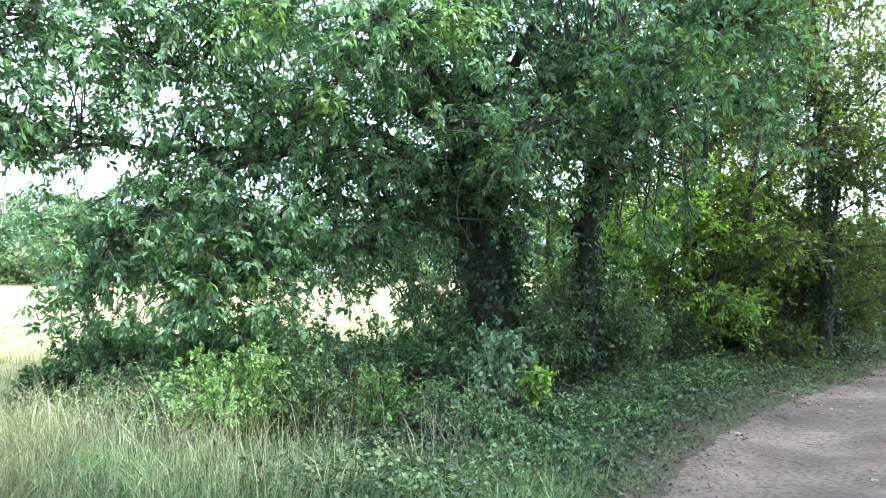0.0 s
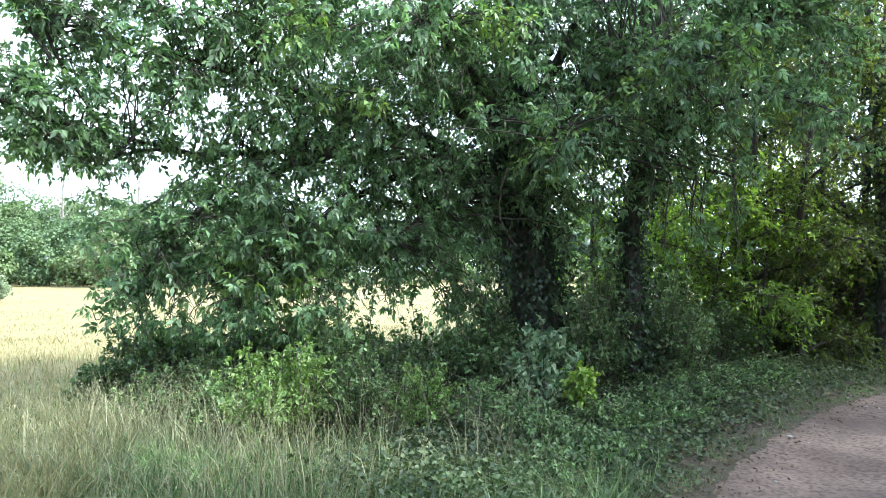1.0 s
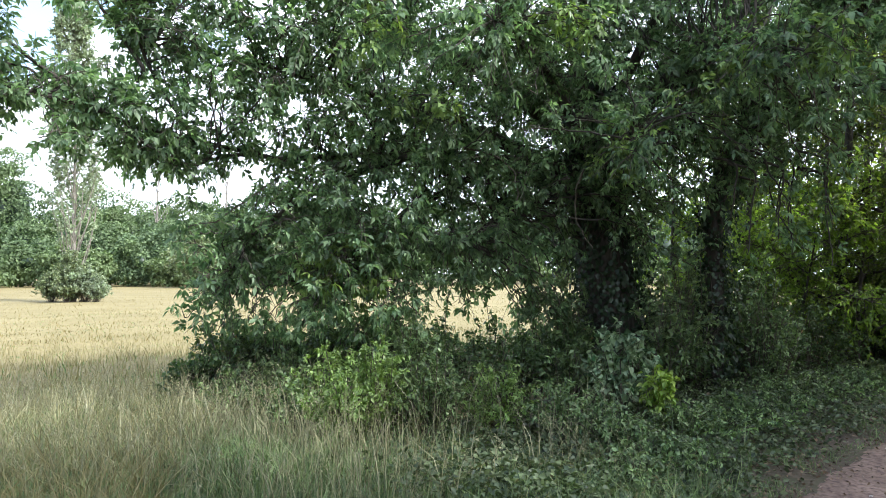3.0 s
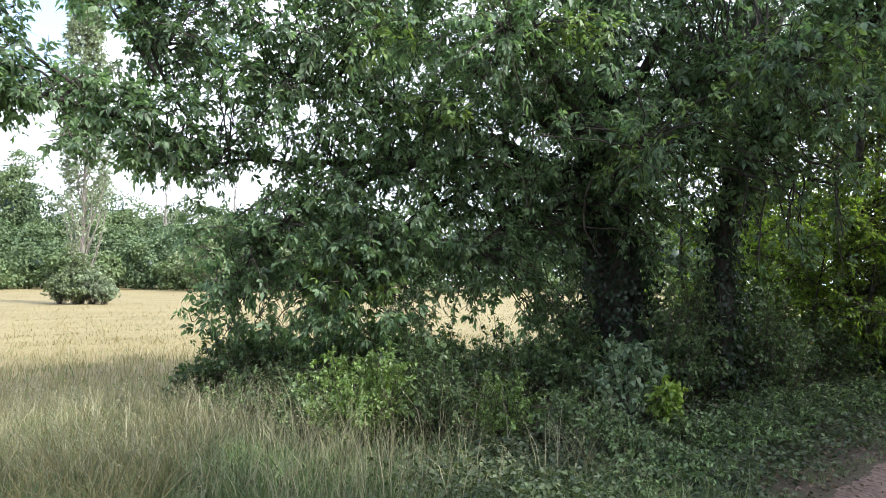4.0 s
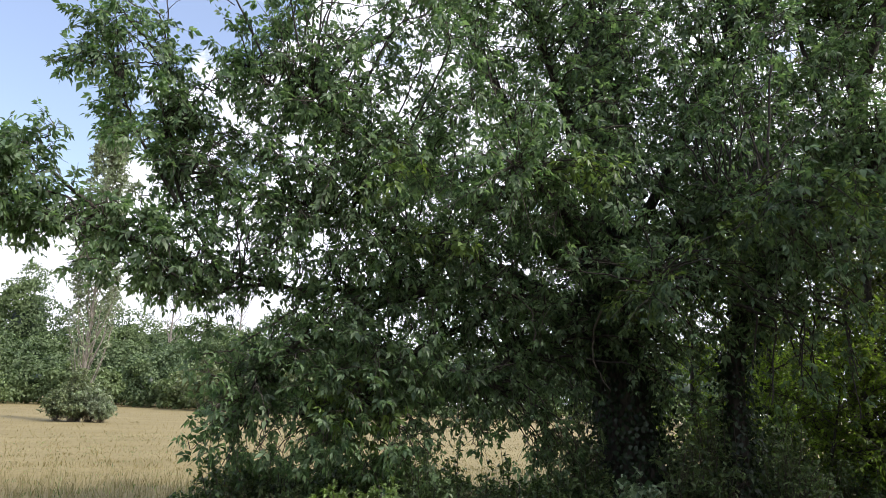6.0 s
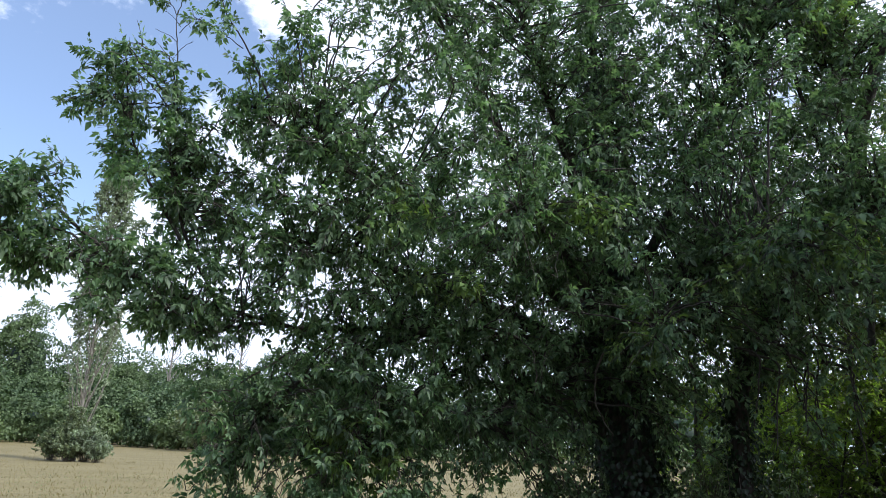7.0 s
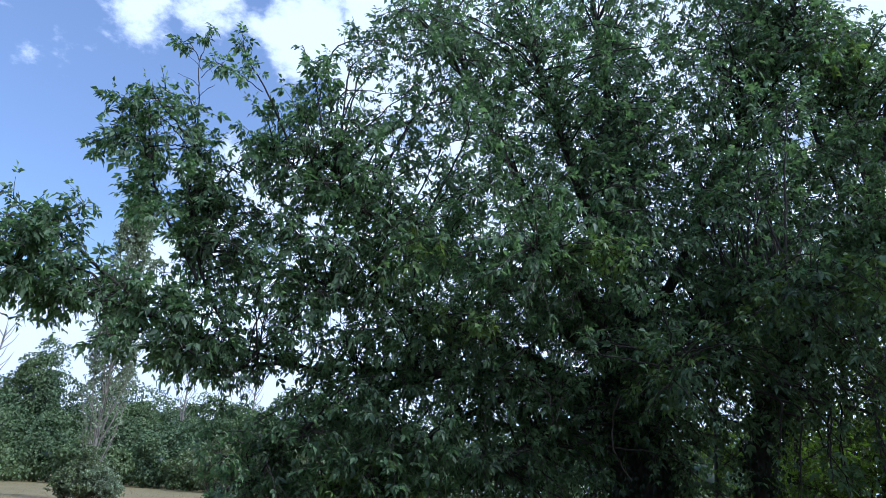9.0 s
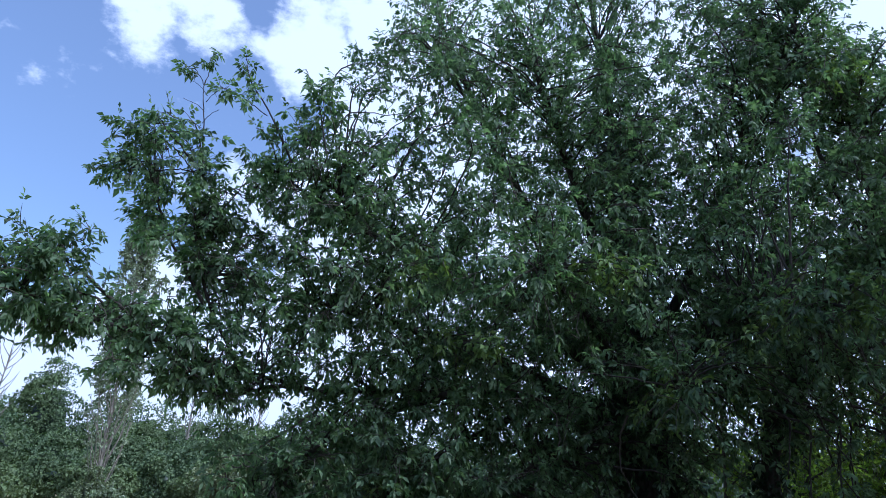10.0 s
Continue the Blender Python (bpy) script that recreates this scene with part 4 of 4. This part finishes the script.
def grass(name, label, n, place, h, mat, width=0.007, lean=0.25, heads=0.0, head_mat=None, fade=0.0):
    x, y = place(n)
    n = len(x)
    hh = h * rng.uniform(0.45, 1.1, n)
    if fade:
        hh *= np.clip(1.25 - np.hypot(x, y) / fade, 0.15, 1)
    z = height(x, y) * np.exp(-np.hypot(x, y) / 80) - 0.05
    b = np.stack([x, y, z], 1)
    a = rng.random(n) * 2 * np.pi
    side = np.stack([np.cos(a), np.sin(a), np.zeros(n)], 1) * (width * rng.uniform(0.6, 1.3, n))[:, None]
    tilt = rng.normal(size=(n, 2)) * lean
    d = np.stack([tilt[:, 0], tilt[:, 1], np.ones(n)], 1)
    mid = b + d * (hh * 0.55)[:, None]
    tip = mid + (d + np.stack([tilt[:, 0] * 1.6, tilt[:, 1] * 1.6, -0.1 - np.abs(tilt[:, 0])], 1)) * (hh * 0.45)[:, None]
    V = np.stack([b - side, b + side, mid + side * 0.8, mid - side * 0.8, tip], 1).reshape(-1, 3)
    i = np.arange(n)[:, None] * 5
    tagged(part(name, [(V, np.concatenate([i + np.array([[0, 1, 2]]), i + np.array([[0, 2, 3]]), i + np.array([[3, 2, 4]])]))], mat), label, "grass", kind="stuff")
    if heads > 0:
        k = np.nonzero(rng.random(n) < heads)[0]
        seeds, m = [], 7
        for j in range(m):
            p = mid[k] + (tip[k] - mid[k]) * (0.55 + 0.5 * j / m) + rng.normal(size=(len(k), 3)) * 0.006
            ax = unit(tip[k] - mid[k]) + 0.5 * rng.normal(size=(len(k), 3))
            seeds.append(blades(p, ax, sphere_dirs(len(k)), rng.uniform(0.015, 0.032, len(k)), rng.uniform(0.003, 0.007, len(k))))
        tagged(part(name + "_seed_heads", seeds, head_mat or mat), "feathery seed heads of the tall grass", "grass", kind="stuff")


def verge(n):
    x, y = rng.uniform(-5.5, 1.6, n), 3.4 + rng.random(n) ** 1.4 * 3.6
    keep = (road_side(x, y) > 0.12 + 0.3 * rng.random(n)) & ((y < 5.35) | (x < -2.6) | (rng.random(n) < 0.25)) & (rng.random(n) < np.clip(0.85 - 0.2 * (x + 0.6), 0.2, 1))
    return x[keep], y[keep]


def verge_back(n):
    x, y = rng.uniform(-5.8, 0.6, n), rng.uniform(3.8, 7.0, n)
    clump = np.sin(2.3 * x + 1.1 * y) + np.sin(3.7 * y - 1.9 * x + 1) > -0.2
    keep = (road_side(x, y) > 0.5) & ((clump & (y < 6.0)) | (x < -2.6)) & (rng.random(n) < np.clip(0.75 - 0.22 * (x + 1.5), 0.22, 1))
    return x[keep], y[keep]


def among_weeds(n):
    x, y = rng.uniform(-3.4, 0.5, n), rng.uniform(5.7, 7.3, n)
    keep = np.sin(3.1 * x + 0.7 * y) + np.sin(5.3 * x - 2.9 * y) > -0.1
    return x[keep], y[keep]


def track_edge(n):
    u = rng.uniform(3.5, 16, n)
    x, y = np.interp(u, ROAD[:, 1], ROAD[:, 0]) + rng.normal(size=n) * 0.35, u
    d = road_side(x, y)
    tuft = np.sin(x * 7 + 2 * np.sin(y * 3.1)) + np.sin(y * 4.3 + x * 2) > -0.3
    keep = (d > -0.25 * rng.random(n)) & (d < 0.7) & tuft
    return x[keep], y[keep]


def meadow_near(n):
    a, r = np.radians(rng.uniform(-60, 4, n)), 4.0 + rng.random(n) ** 1.6 * 30
    x, y = r * np.sin(a), r * np.cos(a)
    keep = (x < -2.2 - 0.35 * (r - 4) * (r < 9)) | (y > 10.5)
    return x[keep], y[keep]


def meadow_far(n):
    a, r = np.radians(rng.uniform(-62, 8, n)), 18.0 + rng.random(n) ** 1.3 * 85
    return r * np.sin(a), r * np.cos(a)


grass("verge_grass", "tall green grass at the foot of the thicket", 46000, verge, 0.36, M_GRASS, width=0.0045, lean=0.28, heads=0.05, head_mat=M_HAY)
grass("grass_stalks", "tall pale flowering grass stalks before the thicket", 8000, verge_back, 0.66, M_STRAW, width=0.003, lean=0.17, heads=0.6)
grass("weed_stalks", "tall pale grass stalks with seed heads among the weeds", 800, among_weeds, 0.9, M_STRAW, width=0.003, lean=0.2, heads=0.7)
grass("edge_grass", "short tufts of grass along the edge of the track", 20000, track_edge, 0.13, M_GRASS, width=0.003, lean=0.4)
grass("meadow_grass", "pale straw-coloured meadow grass with green blades", 40000, meadow_near, 0.58, M_HAY, width=0.0044, lean=0.26, heads=0.12, fade=19)
grass("meadow_underlayer", "green undergrowth of the meadow grass", 20000, meadow_near, 0.42, M_GRASS, width=0.006, lean=0.2, fade=15)
grass("far_meadow_grass", "dry yellow meadow grass farther out", 22000, meadow_far, 0.13, M_DISTANT_HAY, width=0.010, lean=0.35)


# ---------- distance ----------
def far_wood():
    """Crowns of distant trees in two rows and shrubs along their foot, each crown many leafy lobes round a dark solid
    heart that stands in for inner shade.
    """
    leaves, shade_hearts = [], []
    ring = [(math.cos(a), math.sin(a)) for a in np.linspace(0, 2 * math.pi, 12, endpoint=False)]
    el = np.linspace(-1.35, 1.45, 7)
    ball = np.array([(x * math.cos(e), y * math.cos(e), math.sin(e)) for e in el for x, y in ring])
    k = np.arange(7 * 12).reshape(7, 12)
    F = np.stack([k[:-1], np.roll(k[:-1], -1, 1), np.roll(k[1:], -1, 1), k[1:]], -1).reshape(-1, 4)
    for j in range(97):
        row = min(j // 32, 2)
        a = radians(-56 + 74 * (j % 32 + rng.random()) / 32)
        r = (rng.uniform(100, 110), rng.uniform(116, 126), rng.uniform(88, 99))[row]
        h, w = ((rng.uniform(8.5, 12.5), rng.uniform(4.2, 6.5)), (rng.uniform(14, 16), rng.uniform(5.5, 8)), (rng.uniform(1.6, 6.5), rng.uniform(2.2, 4.5)))[row]
        if j == 96:
            a, r, h, w = radians(-41.8), 118, 20.5, 5
        c = np.array([r * math.sin(a), r * math.cos(a), h * 0.47])
        size = np.array([w, w, h * 0.53])
        shade_hearts.append((c + ball * size * (0.5 if row < 2 or j == 96 else 0.25), F))
        lobes = 95 if j == 96 else int((46, 46, 26)[row] * (1.0 if a < radians(-17) else 0.5))
        cards = 130 if a < radians(-17) else 70
        d = sphere_dirs(lobes)
        d[:, 1] = np.where(rng.random(lobes) < 0.75, -np.abs(d[:, 1]), d[:, 1])
        mid = c + d * size * rng.uniform(0.55, 0.86, (lobes, 1))
        rl = w * rng.uniform(0.2, 0.36, lobes)
        who = np.repeat(np.arange(lobes), cards)
        m = len(who)
        q = unit(0.5 * d[who] + sphere_dirs(m) + np.array([0, -0.25, 0.25]))
        p = mid[who] + q * (rl[who] * rng.uniform(0.72, 1.12, m))[:, None] * np.array([1, 1, 0.8])
        p[:, 2] = np.maximum(p[:, 2], 0.1 + 1.2 * rng.random(m))
        s = rng.uniform(0.26, 0.5, m)
        leaves.append(blades(p, q * 0.4 + sphere_dirs(m) + np.array([0, 0, -0.4]), q + 0.45 * rng.normal(size=(m, 3)), s, s * 0.75))
    wood = tagged(part("far_wood", leaves, M_FAR), "distant band of mixed green woodland beyond the meadow", "woodland", kind="stuff")
    tagged(part("crown_shade_fill", shade_hearts, M_IVY_AND_SHADE, wood), kind="stuff")


far_wood()


def hedgerow():
    """Unseen trees added across the track and behind the viewer: they close the place, keep the sky low down off the
    thicket and block the sun from the track and foreground.
    """
    soups = []
    row = [(-22 + 2.7 * j, -14.0 + 0.3 * max(0, -22 + 2.7 * j)) for j in range(13)]
    row += [(12.0, -4.0), (10.0, -1.0), (9.2, 2.0), (10.0, 5.0), (12.2, 7.8), (15.0, 10.4), (18.0, 13.0), (21.5, 15.6), (25.5, 18.5)]
    for j, (x, y) in enumerate(row):
        x, y = x + rng.uniform(-0.6, 0.6), y + rng.uniform(-0.7, 0.7)
        # The added right-hand trees are taller, to throw track and foreground into shade.
        h, w = rng.uniform(8.0, 10.5) + (0 if j < 13 else 6.0 if -2 < y < 4 else 4.0), rng.uniform(2.2, 2.9)
        c = np.array([x, y, h * 0.5])
        size = np.array([w, w, h * 0.5])
        for m, r0, r1, s0 in ((1100, 0.55, 0.35, 0.5), (900, 0.8, 0.3, 0.32)):
            d = sphere_dirs(m)
            p = c + d * size * (r0 + r1 * rng.random(m))[:, None] * (1 + 0.2 * np.sin(5 * d[:, :1] + j) * np.sin(6 * d[:, 2:] + 2 * j))
            p[:, 2] = np.maximum(p[:, 2], 0.1 + rng.random(m))
            s = s0 * rng.uniform(0.7, 1.2, m)
            soups.append(blades(p, d * 0.4 + sphere_dirs(m), d + 0.5 * rng.normal(size=(m, 3)), s, s * 0.8))
        soups.append(tubes(np.array([[(x, y, -0.1), (x + 0.1, y, h * 0.4), (x, y, h * 0.8)]]), np.array([[0.16, 0.12, 0.04]]), 8))
    tagged(part("hedgerow", soups, M_FAR), "unseen row of leafy trees added across the track to block light", "hedgerow", kind="stuff")


hedgerow()


def poplar():
    t = thing("poplar_tree", (-27.9, 36.0, 0), "tall slender pale poplar with upswept branches in the meadow", "tree")
    o = np.array(t.location)
    line = smooth_line([(0, 0, -0.1), (-0.1, 0, 4), (-0.3, 0.2, 9), (-0.5, 0.3, 14), (-0.6, 0.3, 17.0)], 30)
    part("trunk", [tubes(line[None], (0.12 - 0.10 * np.linspace(0, 1, 30))[None], 10)], M_POPLAR_BARK, t, smooth=True)
    for j in range(64):
        u = 0.05 + 0.92 * (j / 64) ** 1.1
        s = line[int(u * 29)] + o
        a = j * 2.4
        l = rng.uniform(3.0, 5.0) * (1.1 - 0.6 * u)
        w = rng.uniform(0.6, 1.25) * (0.75 + 0.8 * math.sin(math.pi * min(1, 0.12 + u)))
        e = s + np.array([math.cos(a) * w, math.sin(a) * w, l])
        leafy = 12 if u < 0.28 else 64
        limb(t, [s, s * 0.5 + e * 0.5 + np.array([math.cos(a), math.sin(a), 0]) * 0.15, e], 0.05 if u < 0.3 else 0.035, 0.012, leafy, 0.7, u0=0.35, per_metre=13, size=0.17, leaf=M_SILVER_AND_LIT, kind="simple", up=0.5, droop=0.5, thin=1.0, cap=99, bark=M_POPLAR_BARK)


poplar()


def dead_tree(x, y, h):
    t = thing("dead_tree", (x, y, 0), "bare grey dead tree rising above the far wood", "tree", "bare trees of the far wood")
    o = np.array(t.location)
    line = smooth_line([(0, 0, -0.1), (0.2, 0, 0.38 * h), (0.1, 0, 0.7 * h), (0.5, 0, h)], 20)
    part("trunk", [tubes(line[None], (0.016 * h * (1 - 0.9 * np.linspace(0, 1, 20)))[None], 8)], M_POPLAR_BARK, t, smooth=True)
    for j in range(22):
        s = line[8 + (j * 11) // 22] + o
        a = j * 2.4
        l = 0.11 * h * rng.uniform(0.7, 1.3)
        e = s + np.array([math.cos(a) * l, math.sin(a) * l, rng.uniform(1.2, 2) * l])
        limb(t, [s, s * 0.5 + e * 0.5 + np.array([math.cos(a), math.sin(a), 0]) * 0.2, e], 0.06, 0.02, 0, 0, bark=M_POPLAR_BARK)


for a in ((-63.5, 63.0, 15.5), (-57.0, 90.0, 17.0), (-47.0, 91.0, 16.5)):
    dead_tree(*a)
# Two right-hand shrubs get the paler leaf: their sunlit side, done by colour.
for x, y, h, w, n in ((-27.7, 35.4, 2.9, 1.2, 130), (-26.6, 35.2, 2.1, 1.2, 120), (-28.8, 35.3, 1.7, 1.0, 100), (-25.8, 35.0, 1.3, 0.9, 80), (-27.2, 34.5, 1.5, 1.0, 100), (-40, 72, 6.0, 4.0, 170), (-33, 74, 7.0, 4.5, 170)):
    bush(x, y, h, w, n, "meadow_shrub", "ragged grey-green shrub standing in the meadow", "shrub", M_SILVER_AND_LIT if x in (-26.6, -25.8) else M_SHRUB, 0.13 if h < 4 else 0.4, per_metre=22 if h < 4 else 7, group="shrubs in the meadow", arch=0.15)


# ---------- litter on the track ----------
def litter():
    n = 4200
    k = rng.integers(60, 150, n)
    T = np.gradient(ROAD, axis=0)[k]
    T /= np.linalg.norm(T, axis=1, keepdims=True)
    d = rng.normal(size=n) * 0.28 - 0.1
    x, y = ROAD[k, 0] + T[:, 1] * d + rng.normal(size=n) * 0.1, ROAD[k, 1] - T[:, 0] * d + rng.normal(size=n) * 0.1
    at = np.stack([x, y, height(x, y) + 0.02], 1)
    tagged(part("leaf_litter", [simple_leaves(at, sphere_dirs(n) * np.array([1, 1, 0.1]), rng.uniform(0.02, 0.045, n), 0.6)], M_LITTER), "brown dead leaves along the edge of the track", "leaf litter", kind="stuff")
    bm = bmesh.new()
    bmesh.ops.create_icosphere(bm, subdivisions=2, radius=0.028)
    for v in bm.verts:
        v.co *= 1 + 0.6 * noise.noise(v.co * 55)
        v.co.z *= 0.45
    me = bpy.data.meshes.new("stone")
    bm.to_mesh(me)
    bm.free()
    me.materials.append(M_STONE)
    for j in range(34):
        q = rng.integers(84, 135)
        t = ROAD[q + 1] - ROAD[q]
        t = t / np.linalg.norm(t)
        w = rng.uniform(-0.1, 2.4)
        x, y = ROAD[q, 0] + t[1] * w, ROAD[q, 1] - t[0] * w
        ob = new("stone", me)
        s = rng.uniform(0.35, 0.95)
        ob.matrix_basis = pose(x, y, float(height(x, y)) + 0.004, 0, 0, rng.uniform(0, 360)) @ Matrix.Diagonal((s * rng.uniform(0.8, 1.5), s, s, 1))
        tagged(ob, "small pale stone lying on the dirt track", "stone", "stones on the track")


litter()
